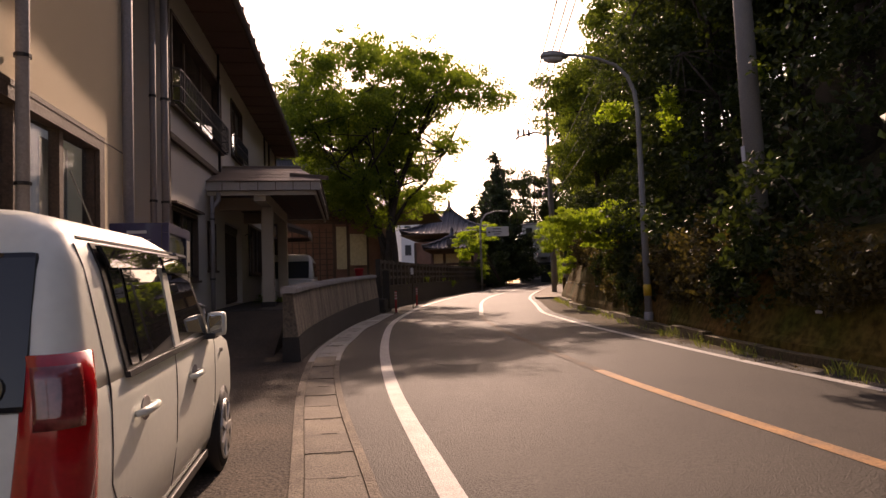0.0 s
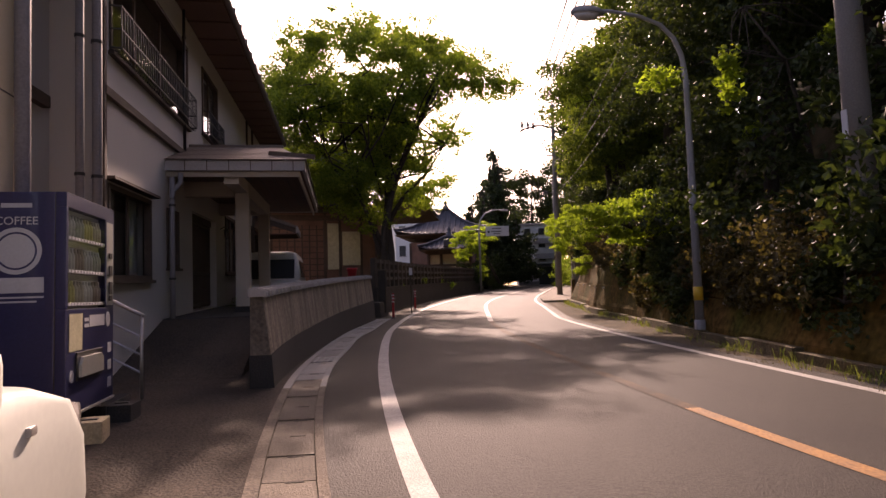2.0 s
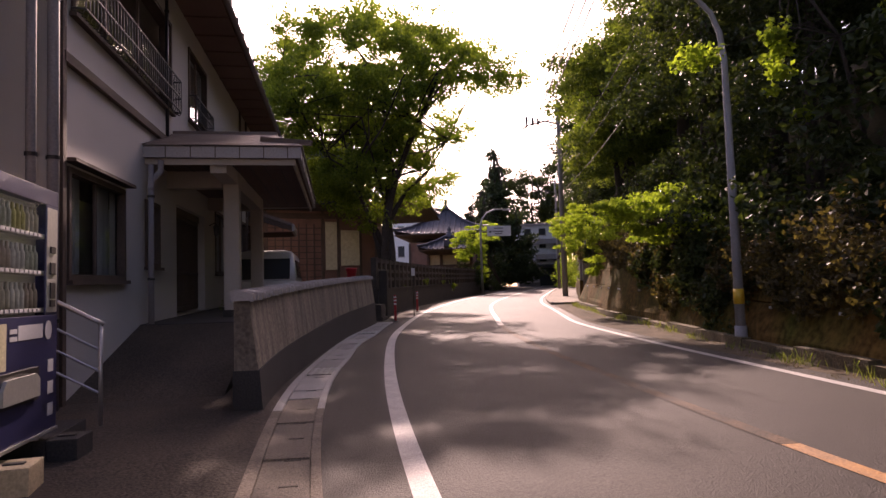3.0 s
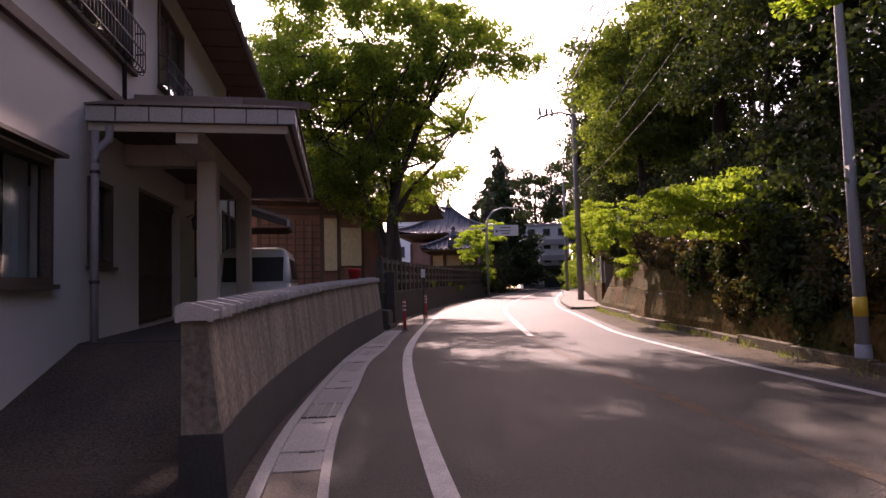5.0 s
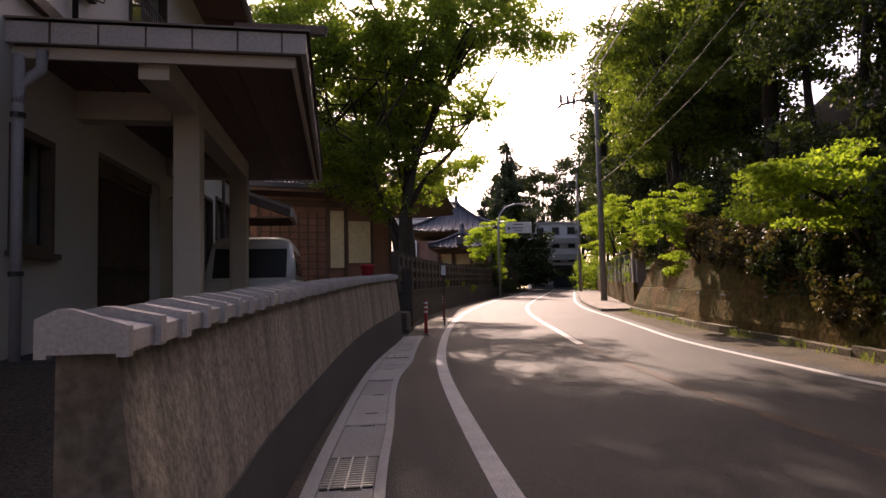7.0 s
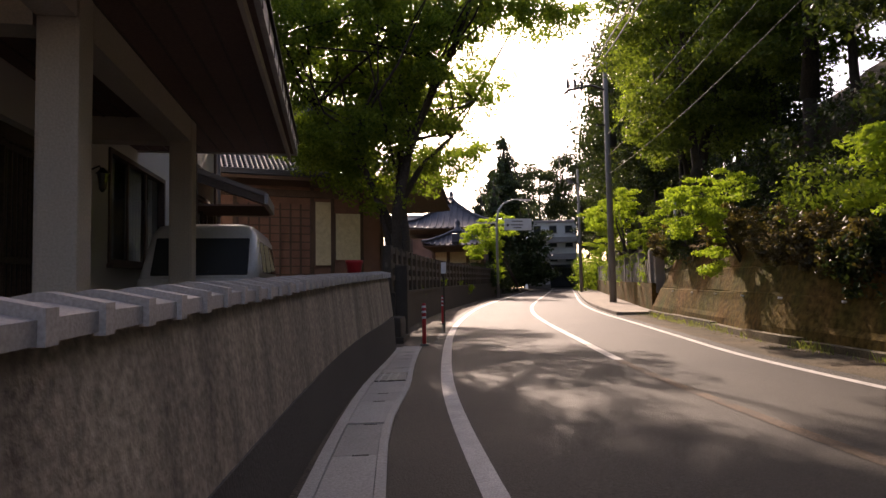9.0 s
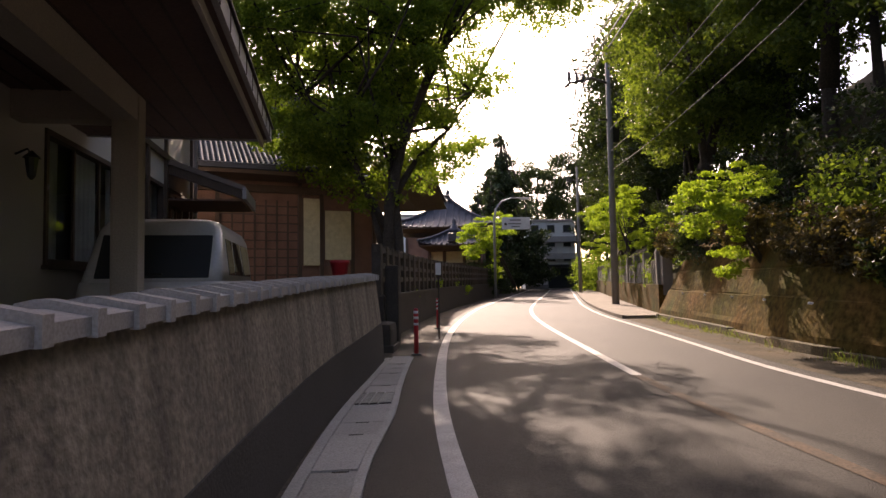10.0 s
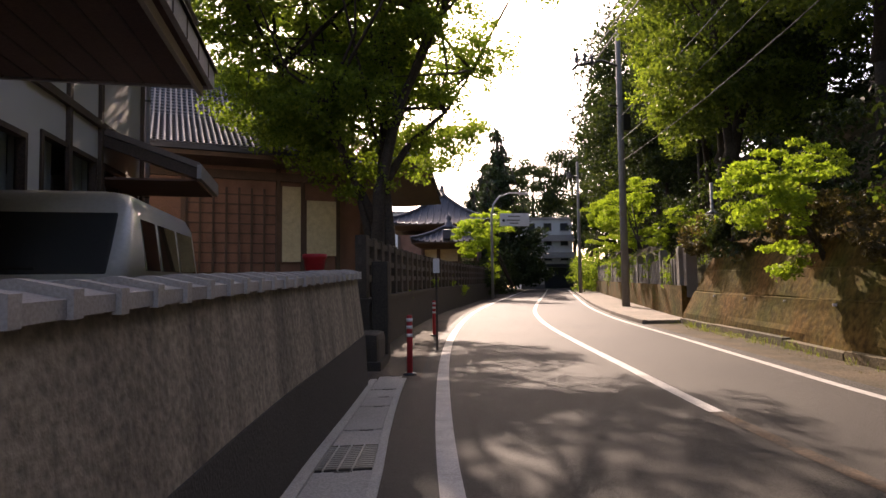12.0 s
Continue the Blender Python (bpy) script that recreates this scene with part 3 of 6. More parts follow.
# steel handrail and steps in the recess
rail = thing("handrail", HOUSE @ pose(0.0, -1.0, 0), "galvanised steel handrail beside the side steps", "handrail")
for k, y in enumerate((0.0,)):
    part("top_rail", tubed([(-0.5, y, 1.45), (0.0, y, 1.42), (0.75, y, 1.0), (0.85, y, 0.95)], 0.022, 8), STEEL, rail, "", True)
    for dz in (0.25, 0.45, 0.65):
        part("mid_rail", tubed([(-0.5, y, 1.45 - dz), (0.0, y, 1.42 - dz), (0.8, y, 0.97 - dz)], 0.014, 6), STEEL, rail)
    for x, z in ((0.82, 0.97), (0.0, 1.42), (-0.5, 1.45)):
        part("post", tubed([(x, y, -0.1), (x, y, z)], 0.02, 8), STEEL, rail, "", True)
steps = thing("side_steps", HOUSE @ pose(0, -1.65, 0), "dark concrete steps up to the side door", "steps")
for i in range(3):
    part("step", boxed(-0.6, 0.75 - 0.28 * i, -0.5, 0.5, -0.3, 0.17 * (i + 1) - 0.05, 0.01), PLINTH, steps)


# ---- plants ----
def leaf_cloud(name, pts, size, material, parent, label="", up=0.7, seed=0):
    """Many small bent leaves at points."""
    rng = np.random.default_rng(seed)
    n = len(pts)
    nrm = rng.normal(size=(n, 3)) + np.array([0, 0, up])
    nrm /= np.linalg.norm(nrm, axis=1)[:, None]
    a = np.cross(nrm, rng.normal(size=(n, 3)))
    a /= np.linalg.norm(a, axis=1)[:, None]
    b = np.cross(nrm, a)
    s = size * rng.uniform(0.6, 1.35, size=(n, 1))
    v = np.stack([pts - a * s * 0.55, pts + b * s * 0.36 + nrm * s * 0.08, pts + a * s * 0.55 - nrm * s * 0.12, pts - b * s * 0.36 + nrm * s * 0.08], 1).reshape(-1, 3)
    i = np.arange(n) * 4
    f = np.stack([np.stack([i, i + 1, i + 2], 1), np.stack([i, i + 2, i + 3], 1)], 1).reshape(-1, 3)
    me = bpy.data.meshes.new(name)
    me.from_pydata(v.tolist(), [], f.tolist())
    me.materials.append(material)
    ob = new(name, me)
    ob.parent = parent
    if label:
        tagged(ob, label)
    return ob


def clumps(lobes, n, r, per, seed, flat=0.6, hollow=0.45):
    """Clump centres in the shells of ellipsoid lobes, and points round them."""
    rng = np.random.default_rng(seed)
    vol = np.array([l[3] * l[4] * l[5] for l in lobes])
    cs = []
    for l, k in zip(lobes, np.maximum(2, np.round(n * vol / vol.sum())).astype(int)):
        d = rng.normal(size=(k, 3))
        d /= np.linalg.norm(d, axis=1)[:, None]
        rad = (hollow + (1 - hollow) * rng.uniform(size=(k, 1)) ** 0.6)
        cs.append(np.array(l[:3]) + d * rad * np.array(l[3:6]))
    cs = np.concatenate(cs)
    rr = r * rng.uniform(0.6, 1.3, size=(len(cs), 1, 1))
    q = rng.normal(size=(len(cs), per, 3))
    q *= rng.uniform(size=(len(cs), per, 1)) ** 0.45 / np.linalg.norm(q, axis=2)[..., None]
    p = q * rr * np.array([0.95, 0.95, 0.95 * flat])
    keep = rng.uniform(size=(len(cs), per)) < rng.uniform(0.55, 1.0, size=(len(cs), 1))
    return cs, (cs[:, None, :] + p)[keep]


def branches(bm, start, targets, r0, seed):
    """Limbs that bend from the trunk out to clumps."""
    rng = np.random.default_rng(seed)
    for t in targets:
        s = Vector(start[int(rng.integers(len(start)))])
        e = Vector(t)
        m = s.lerp(e, 0.5) + Vector(rng.normal(size=3) * 0.12 * (e - s).length) + Vector((0, 0, 0.06 * (e - s).length))
        q = s.lerp(m, 0.55) + Vector((0, 0, 0.04))
        tube(bm, [s, q, m, m.lerp(e, 0.6), e], [r0, r0 * 0.8, r0 * 0.55, r0 * 0.32, r0 * 0.1], 6, False)


def tree(name, m, label, trunk, r, lobes, n, clump_r, per, leaf, leaf_material, seed, limbs=16, flat=0.6, group="", hollow=0.45):
    """A tapered, bent trunk, limbs, and a crown of leaf clumps with gaps."""
    t = thing(name, m, label, "tree", group)
    bm = bmesh.new()
    starts = []
    for j, stem in enumerate(trunk):
        k = len(stem)
        tube(bm, stem, [r * (1.0 if j < 2 else 0.5) * (1.25 if i == 0 else 1.0) * (1 - 0.75 * i / (k - 1)) for i in range(k)], 9)
        starts += stem[max(1, k // 2):]
    part("trunk", bm, BARK, t, "", True)
    cs, pts = clumps(lobes, n, clump_r, per, seed, flat, hollow)
    pick = np.random.default_rng(seed + 5).permutation(len(cs))[:limbs]
    for k, c in enumerate(cs[pick]):
        bm = bmesh.new()
        branches(bm, starts, [c], r * 0.25, seed + k)
        part("limb", bm, BARK, t, "", True)
    leaf_cloud("crown", pts, leaf, leaf_material, t, "", 0.7, seed)
    return t


# the broad tree beyond the low wall
tree("broadleaf_tree", pose(0.7, 31.2, 0.25) @ Matrix.Scale(1.24, 4), "broad leafy tree with several dark stems behind the wall",
     [[(0, 0, 0), (0.05, 0, 1.6), (0.1, 0, 3.2), (0.5, -0.1, 5.0), (1.4, -0.3, 7.0), (2.2, -0.5, 8.8)], [(0.28, 0.12, 0.2), (0.30, 0.15, 2.4), (0.2, 0.25, 3.8), (0.3, 0.5, 5.8), (0.1, 0.8, 8.8)], [(0.06, 0.02, 1.6), (-0.3, 0.1, 3.1), (-1.0, 0.3, 5.2), (-1.7, 0.1, 8.2)],
      [(0.1, 0, 2.4), (-0.7, 0.2, 4.2), (-2.0, 0.2, 5.9), (-3.2, 0.1, 7.4)], [(0.2, 0.1, 3.4), (0.9, 1.2, 4.6), (2.0, 2.6, 5.8), (2.9, 3.4, 7.2)]], 0.19,
     [(-3.9, 0, 8.2, 1.2, 1.5, 1.1), (-2.7, 0.5, 9.7, 1.3, 1.8, 1.0), (-1.0, -0.4, 10.4, 1.3, 1.9, 0.8), (0.4, 0.3, 10.1, 1.2, 2.0, 0.8), (1.9, 0.6, 10.6, 1.3, 1.9, 0.7), (3.3, 0.4, 9.6, 1.2, 2.0, 0.8), (4.6, 0.3, 8.8, 1.1, 1.7, 0.75), (3.6, 0.2, 8.8, 0.9, 1.4, 0.5),
      (-3.2, 0.3, 6.6, 1.3, 1.6, 0.9), (-1.7, -0.8, 7.6, 1.5, 1.8, 1.0), (0.1, 0.2, 7.9, 1.5, 2.0, 1.0), (1.8, 0.2, 8.3, 1.3, 1.9, 0.9), (2.9, 2.8, 7.6, 1.0, 1.5, 0.6), (-1.9, 0.6, 5.5, 1.3, 1.6, 0.9), (-0.2, 0.2, 5.9, 1.3, 1.6, 1.0), (1.0, 0.8, 6.5, 0.9, 1.4, 0.7),
      (2.1, 3.4, 5.2, 0.9, 1.1, 0.6), (0.8, 1.8, 4.7, 0.9, 1.2, 0.5), (-1.0, 0.5, 4.3, 1.2, 1.2, 0.6), (-2.2, 0.6, 4.4, 0.7, 1.0, 0.4), (0.2, 2.4, 6.8, 1.6, 1.5, 1.2), (-1.4, 2.6, 7.8, 2.0, 1.6, 1.3),
      (-0.4, 0.4, 3.5, 0.8, 1.0, 0.5), (-2.6, 0.4, 5.3, 1.1, 1.3, 0.8), (-0.6, -0.9, 5.0, 1.3, 1.0, 0.8), (0.9, -0.6, 7.3, 1.2, 1.2, 0.8), (-3.0, -1.2, 7.2, 1.4, 1.4, 1.0), (1.3, 0.6, 5.6, 0.8, 1.0, 0.5),
      (2.7, 4.0, 5.6, 0.9, 1.0, 0.6), (1.7, 3.6, 4.6, 0.9, 1.0, 0.5), (3.2, 3.4, 7.3, 0.9, 1.0, 0.6), (2.0, 3.0, 6.3, 0.9, 1.2, 0.6), (1.2, 2.6, 5.2, 0.9, 1.0, 0.6),
      (-0.6, -4.4, 8.5, 1.2, 1.2, 0.7), (-2.1, -4.0, 8.6, 1.2, 1.2, 0.7), (1.0, -4.2, 8.2, 1.1, 1.2, 0.6), (2.3, -3.4, 8.3, 1.0, 1.2, 0.6), (-0.6, -2.8, 7.6, 1.3, 1.2, 0.8), (-3.0, -3.4, 7.2, 1.1, 1.2, 0.7),
      (-2.0, 0.4, 8.6, 1.4, 1.6, 0.9), (-0.2, 0.4, 9.0, 1.4, 1.6, 0.9), (1.6, 0.4, 9.2, 1.3, 1.6, 0.8), (2.7, 0.6, 8.9, 1.0, 1.4, 0.6), (-3.2, -0.6, 8.9, 0.9, 1.1, 0.7), (-0.4, 1.4, 7.0, 1.5, 1.2, 0.9), (0.8, -1.0, 6.6, 1.0, 1.0, 0.7),
      (-1.5, 0.6, 4.6, 1.2, 1.2, 0.7), (-0.5, 0.8, 4.9, 1.0, 1.0, 0.7), (-1.0, 1.5, 5.6, 1.2, 1.2, 0.8), (-1.9, 1.2, 5.2, 1.1, 1.0, 0.8), (0.2, 0.8, 4.2, 0.8, 0.9, 0.5)],
     1950, 0.42, 105, 0.088, LEAF_MAIN, 3, 80, 0.6, hollow=0.0)

# hillside that climbs behind the bank
bm = bmesh.new()
rows = []
for i in range(60):
    y = -14 + i * 2.0
    rows.append([bm.verts.new((bank(y) + 0.75 + d, y + d * 0.15, g(y) + h + 0.25 * noise.noise((d * 0.4, y * 0.3, 1)))) for d, h in ((0, -0.3), (0.1, 1.45), (1.0, 2.0), (3, 3.4), (6, 6.0), (10, 9.5), (18, 14), (40, 18), (120, 20))])
for a, b in zip(rows, rows[1:]):
    for k in range(len(a) - 1):
        bm.faces.new((a[k], a[k + 1], b[k + 1], b[k]))
structure("hillside", bm, EARTH, "steep shaded hillside of dark earth and leaf litter", "hill", True)


def hill_z(x, y):
    d = x - bank(y) - 0.75
    return g(y) + float(np.interp(d, [0, 1, 3, 6, 10, 18, 40], [1.4, 2.0, 3.4, 6.0, 9.5, 14, 18]))


WOOD = "trees of the hillside wood"
kinds = [
    tree("evergreen_tree", pose(9.6, 11.0, hill_z(9.6, 11)), "tall dark evergreen tree in the hillside wood", [[(0, 0, -0.4), (0.1, 0, 3), (-0.1, 0.1, 6.5), (0.1, 0, 10)]], 0.2,
         [(0, 0, 7.5, 2.9, 2.9, 4.0), (0.4, -0.3, 3.6, 2.2, 2.2, 1.6)], 85, 0.9, 230, 0.16, LEAF_DARK, 11, 12, group=WOOD, hollow=0.3),
    tree("evergreen_tree", pose(10.5, 16.5, hill_z(10.5, 16.5)), "tall dark evergreen tree in the hillside wood", [[(0, 0, -0.4), (-0.2, 0, 3), (0.1, 0.1, 6), (0.3, 0, 9)]], 0.17,
         [(0.3, 0, 6.6, 3.2, 2.6, 3.2), (-0.8, 0, 9.2, 1.8, 2.0, 1.8), (-0.8, 0.3, 3.0, 2.2, 2.0, 1.5)], 85, 0.9, 230, 0.16, LEAF_DARK, 12, 12, group=WOOD, hollow=0.3),
    tree("evergreen_tree", pose(12.2, 22.0, hill_z(12.2, 22)), "tall evergreen tree with lighter outer leaves in the wood", [[(0, 0, -0.4), (0.1, 0.1, 3), (0.0, 0.2, 7), (-0.2, 0, 11)]], 0.22,
         [(0, 0, 8.6, 3.0, 3.0, 3.4), (-1.0, -0.5, 5.2, 2.2, 2.4, 2.0), (0.8, 0.4, 11.2, 1.8, 1.8, 1.6)], 90, 0.9, 230, 0.15, LEAF_WOOD, 13, 12, group=WOOD, hollow=0.3),
]
canopy = tree("canopy_tree", pose(12.6, 33.6, hill_z(12.6, 33.6) - 0.2), "tall dense broadleaf tree with a dark full crown in the wood", [[(0, 0, -0.4), (0.1, 0, 3), (-0.2, 0.1, 7), (-0.3, 0, 11)], [(0, 0, 2.6), (0.9, 0.3, 5), (1.6, 0.4, 8.5)]], 0.22,
              [(0, 0, 8.2, 3.2, 3.2, 2.6), (-1.2, -0.6, 5.2, 2.1, 2.3, 1.5), (0.8, 0.5, 11.0, 2.2, 2.2, 1.5), (-1.4, 0.6, 10.2, 1.6, 1.6, 1.0), (1.4, -0.8, 4.6, 2.0, 2.0, 1.4)], 150, 0.85, 240, 0.15, LEAF_WOOD, 14, 22, 0.55, group=WOOD, hollow=0.2)
kinds.append(canopy)
spots = [(13.2, 28.0, 3, 1.0), (12.0, 20.5, 3, 0.95), (10.9, 14.5, 3, 0.95), (10.6, 8.6, 3, 0.95), (15.6, 38.6, 3, 1.05), (11.2, 3.2, 3, 1.0), (18.6, 44.0, 3, 1.0)]
spots += [(8.4, 14.5, 0, .75), (8.2, 8.0, 1, .8), (9.4, 4.0, 0, .9), (8.9, 19.2, 1, .75), (11.6, 13.5, 1, 1.1), (12.5, 8.5, 0, 1.1), (13.6, 18.5, 0, 1.1), (14.0, 27.0, 2, .85), (15.5, 24, 1, 1.0),
         (15.0, 32.0, 0, .8), (17.0, 37.5, 1, .85), (16.6, 41.5, 2, .8), (19.5, 40, 1, .95), (18.0, 47.5, 0, .85), (21.5, 46, 2, .95), (22.0, 54, 1, .85), (24, 53, 0, 1.0), (23, 60, 2, .9),
         (27, 60, 1, 1.0), (26, 68, 0, .9), (31, 68, 2, 1.0), (30, 78, 1, .9), (35, 80, 0, 1.1), (16, 12, 0, 1.2), (17.5, 19, 1, 1.2), (10.8, 1, 1, 1.0), (12, -5, 0, 1.1), (9.8, -8, 1, 1.0)]
spots += [(20.0, 52, 0, 1.4), (22.3, 58, 1, 1.5), (18.4, 45.5, 1, 1.1), (24.5, 65, 0, 1.5), (16.2, 35.0, 0, 1.0), (28.5, 74, 1, 1.5), (32, 84, 0, 1.5), (27, 101, 0, 1.7), (32, 99, 1, 1.7), (22, 103, 1, 1.5), (25.5, 73.0, 0, 0.9), (28.2, 82.0, 1, 1.2)]
rng = random.Random(5)
for x, y, k, s in spots:
    copy_thing(kinds[k], pose(x, y, hill_z(x, y) - 0.2, 0, 0, rng.uniform(0, 360)) @ Matrix.Scale(s * rng.uniform(0.9, 1.1), 4))
tree("bank_tree", pose(16.3, 40.4, 4.6) @ Matrix.Scale(1.42, 4), "leafy tree with a rounded sunlit crown above the bank", [[(0, 0, -0.6), (-0.1, 0, 1.8), (-0.5, -0.2, 3.6), (-0.9, -0.5, 5.4)]], 0.13,
     [(-1.0, -0.6, 5.4, 1.6, 1.9, 1.5), (-0.2, 0.4, 6.6, 1.5, 1.5, 1.1), (-1.6, -0.4, 4.0, 1.0, 1.2, 0.7)], 110, 0.5, 210, 0.085, LEAF_FRESH, 71, 14, group=WOOD, hollow=0.25)
# tall conifers at the far bend
con_l = [(0.3 * math.sin(i * 2), 0.2 * math.cos(i), 1.8 + i * 1.4, 4.5 - i * 0.49, 4.5 - i * 0.49, 1.3 - i * 0.06) for i in range(9)]
conifer = tree("conifer", pose(15.9, 78, 1.5, 0, 0, 40) @ Matrix.Scale(1.25, 4), "tall dark conifer with a pointed top", [[(0, 0, 0), (0, 0, 6), (0, 0, 13.6)]], 0.28, con_l, 340, 0.75, 120, 0.28, LEAF_CONIF, 21, 14, 0.7, "conifers beyond the bend", 0.1)
copy_thing(conifer, pose(16.0, 84, 1.6, 0, 0, 80) @ Matrix.Scale(0.85, 4))
copy_thing(conifer, pose(13.3, 72, 1.4, 0, 0, 200) @ Matrix.Scale(0.62, 4))
copy_thing(conifer, pose(11.4, 69.5, 1.3, 0, 0, 130) @ Matrix.Scale(0.55, 4))

# light green maples leaning over the bank
maple = tree("maple", pose(7.95, 24.9, 1.6) @ Matrix.Scale(0.82, 4), "young maple with bright fresh green leaves on the bank", [[(1.15, 0, 0.1), (0.7, 0, 1.0), (-0.1, -0.1, 2.2)], [(1.2, 0.1, 0.1), (0.3, -0.2, 1.2), (-0.7, -0.3, 2.3)]], 0.05,
             [(-0.3, -0.2, 2.3, 1.35, 1.3, 0.75), (-0.9, -0.4, 1.6, 0.9, 0.9, 0.4), (0.4, 0.1, 2.9, 0.8, 0.8, 0.4), (-0.1, 0, 1.0, 0.7, 0.9, 0.35), (-0.4, -0.2, 0.4, 0.6, 0.8, 0.3)], 72, 0.36, 150, 0.085, LEAF_FRESH, 31, 12, 0.35, "maples on the bank", 0.2)
for x, y, z, rz, s in ((11.0, 33.5, 2.4, 140, 0.7), (12.6, 40.5, 3.2, 250, 1.2), (13.8, 45.0, 3.4, 30, 1.2), (15.5, 51, 3.6, 100, 1.2), (10.0, 57.5, 1.7, 20, 2.1), (12.0, 37, 2.6, 10, 0.6)):
    copy_thing(maple, pose(x, y, z, 0, 0, rz) @ Matrix.Scale(s, 4))


tree("maple", pose(7.5, 17.6, 1.45), "low maple with layered fresh green leaves leaning over the road's edge", [[(0, 0, -0.4), (-0.3, -0.1, 0.6), (-0.9, -0.3, 1.2), (-1.7, -0.4, 1.6)], [(0, 0, -0.2), (-0.1, 0.1, 0.9), (-0.6, 0.3, 1.7)]], 0.06,
     [(-1.6, -0.4, 1.6, 1.1, 1.2, 0.28), (-0.7, 0.2, 1.95, 0.9, 1.0, 0.25), (-1.2, -0.2, 1.1, 1.2, 1.0, 0.25), (-0.3, -0.5, 1.4, 0.7, 0.8, 0.3)], 60, 0.36, 150, 0.085, LEAF_FRESH, 35, 14, 0.3, "maples on the bank", 0.0)
tree("overhanging_tree", pose(8.4, 13.2, 2.35), "thin tree with sunlit leaf sprays hanging over the shoulder", [[(0, 0, -0.4), (-0.2, -0.1, 1.5), (-0.7, -0.3, 3.0), (-1.6, -0.5, 3.9)]], 0.06,
     [(-2.0, -0.6, 2.9, 0.22, 0.3, 0.5), (-1.9, -0.4, 2.2, 0.2, 0.25, 0.3), (-1.4, -0.2, 1.7, 0.2, 0.2, 0.3), (-2.9, 0.2, 2.8, 0.4, 0.3, 0.2), (-0.4, -1.2, 3.2, 0.3, 0.3, 0.3)], 26, 0.22, 60, 0.10, LEAF_FRESH, 36, 14, 0.6, WOOD, 0.0)


def shrub(m, label, lobes, n, r, per, leaf, material, seed, group="undergrowth on the bank"):
    s = thing("shrub", m, label, "shrub", group)
    cs, pts = clumps(lobes, n, r, per, seed, 0.8, 0.2)
    for k in range(6):
        bm = bmesh.new()
        branches(bm, [(0, 0, -0.1), (0.2, 0.1, 0.0)], [cs[k]], 0.025, seed + k)
        part("stem", bm, BARK, s)
    leaf_cloud("foliage", pts, leaf, material, s, "", 0.5, seed)
    return s


def bank_rise(y):
    """How much taller the bank wall grows along the road."""
    return 1.0 + 0.25 * min(1.0, max(0.0, (y - 13) / 8))


low = shrub(pose(9.3, 22.5, 2.75), "dense dark green undergrowth hanging over the bank wall", [(0, 0, 0.5, 1.3, 1.7, 0.8), (-0.5, 0, -0.1, 0.7, 1.5, 0.6)], 40, 0.4, 100, 0.10, LEAF_MAIN, 41)
dry = shrub(pose(8.2, 18.0, 2.0), "brownish dry undergrowth hanging over the bank wall", [(0, 0, 0.4, 1.2, 1.6, 0.7), (-0.5, 0, -0.3, 0.6, 1.4, 0.6)], 40, 0.36, 90, 0.09, LEAF_DRY, 42)
dark = shrub(pose(7.4, 13.0, 1.7), "dark evergreen undergrowth covering the bank", [(0, 0, 0.6, 1.4, 1.8, 1.2), (-0.3, 0, -0.4, 0.7, 1.6, 0.8)], 46, 0.42, 100, 0.12, LEAF_DARK, 43)
for i, (kind, y, d, z, s) in enumerate(((dark, 5, 1.2, 1.7, 1.1), (dark, 8.5, 1.2, 1.8, 1.1), (dry, 10.8, 1.0, 1.6, 1.0), (dark, 15.5, 1.2, 1.9, 1.1), (dark, 20.3, 1.3, 1.9, .8), (dry, 25, 1.7, 2.1, .7), (dark, 28.2, 1.8, 2.2, .7), (dry, 30.3, 1.7, 2.1, .65),
                                 (low, 34, 1.2, 1.3, .8), (low, 38, 1.2, 1.4, .9), (low, 43, 1.2, 1.4, .9), (low, 48, 1.2, 1.5, 1.0), (low, 54, 1.2, 1.5, 1.0), (dark, 2, 1.2, 1.6, 1.1), (dark, 12.2, 2.2, 3.0, 1.2), (dark, 18.0, 2.4, 3.0, 1.1), (dark, 23.5, 2.4, 2.9, 1.0), (dark, 27.0, 2.5, 3.0, 1.0), (dark, 31, 2.6, 3.0, 1.1), (dark, 36, 2.6, 2.8, 1.2), (dark, 42, 2.6, 2.8, 1.3), (dark, -2, 1.2, 1.6, 1.1))):
    copy_thing(kind, pose(bank(y) + d + 0.9 * (bank_rise(y) - 1) * (y < 32), y, g(y) + z - 0.25 + 1.9 * (bank_rise(y) - 1) * (y < 32), 0, 0, 180 * (i % 2) + 15 * math.sin(i * 2.1) - 8) @ Matrix.Scale(s, 4))
for y in (66, 72, 77, 82, 88):
    copy_thing(low, pose(bank(y) + 1.0, y, g(y) + 1.0, 0, 0, y * 37) @ Matrix.Scale(2.0, 4))
vine = shrub(pose(6.6, 14.6, 0.9), "dark trailing undergrowth hanging down the bank wall", [(0.1, 0, 0.3, 0.32, 1.5, 0.65), (-0.05, 0.3, -0.2, 0.2, 1.1, 0.5)], 44, 0.26, 90, 0.085, LEAF_DARK, 44)
dry_vine = shrub(pose(7.0, 17.4, 1.0), "brown and green undergrowth hanging down the bank wall", [(0.1, 0, 0.3, 0.32, 1.5, 0.65), (-0.05, -0.3, -0.2, 0.2, 1.0, 0.4)], 40, 0.24, 80, 0.08, LEAF_DRY, 45)
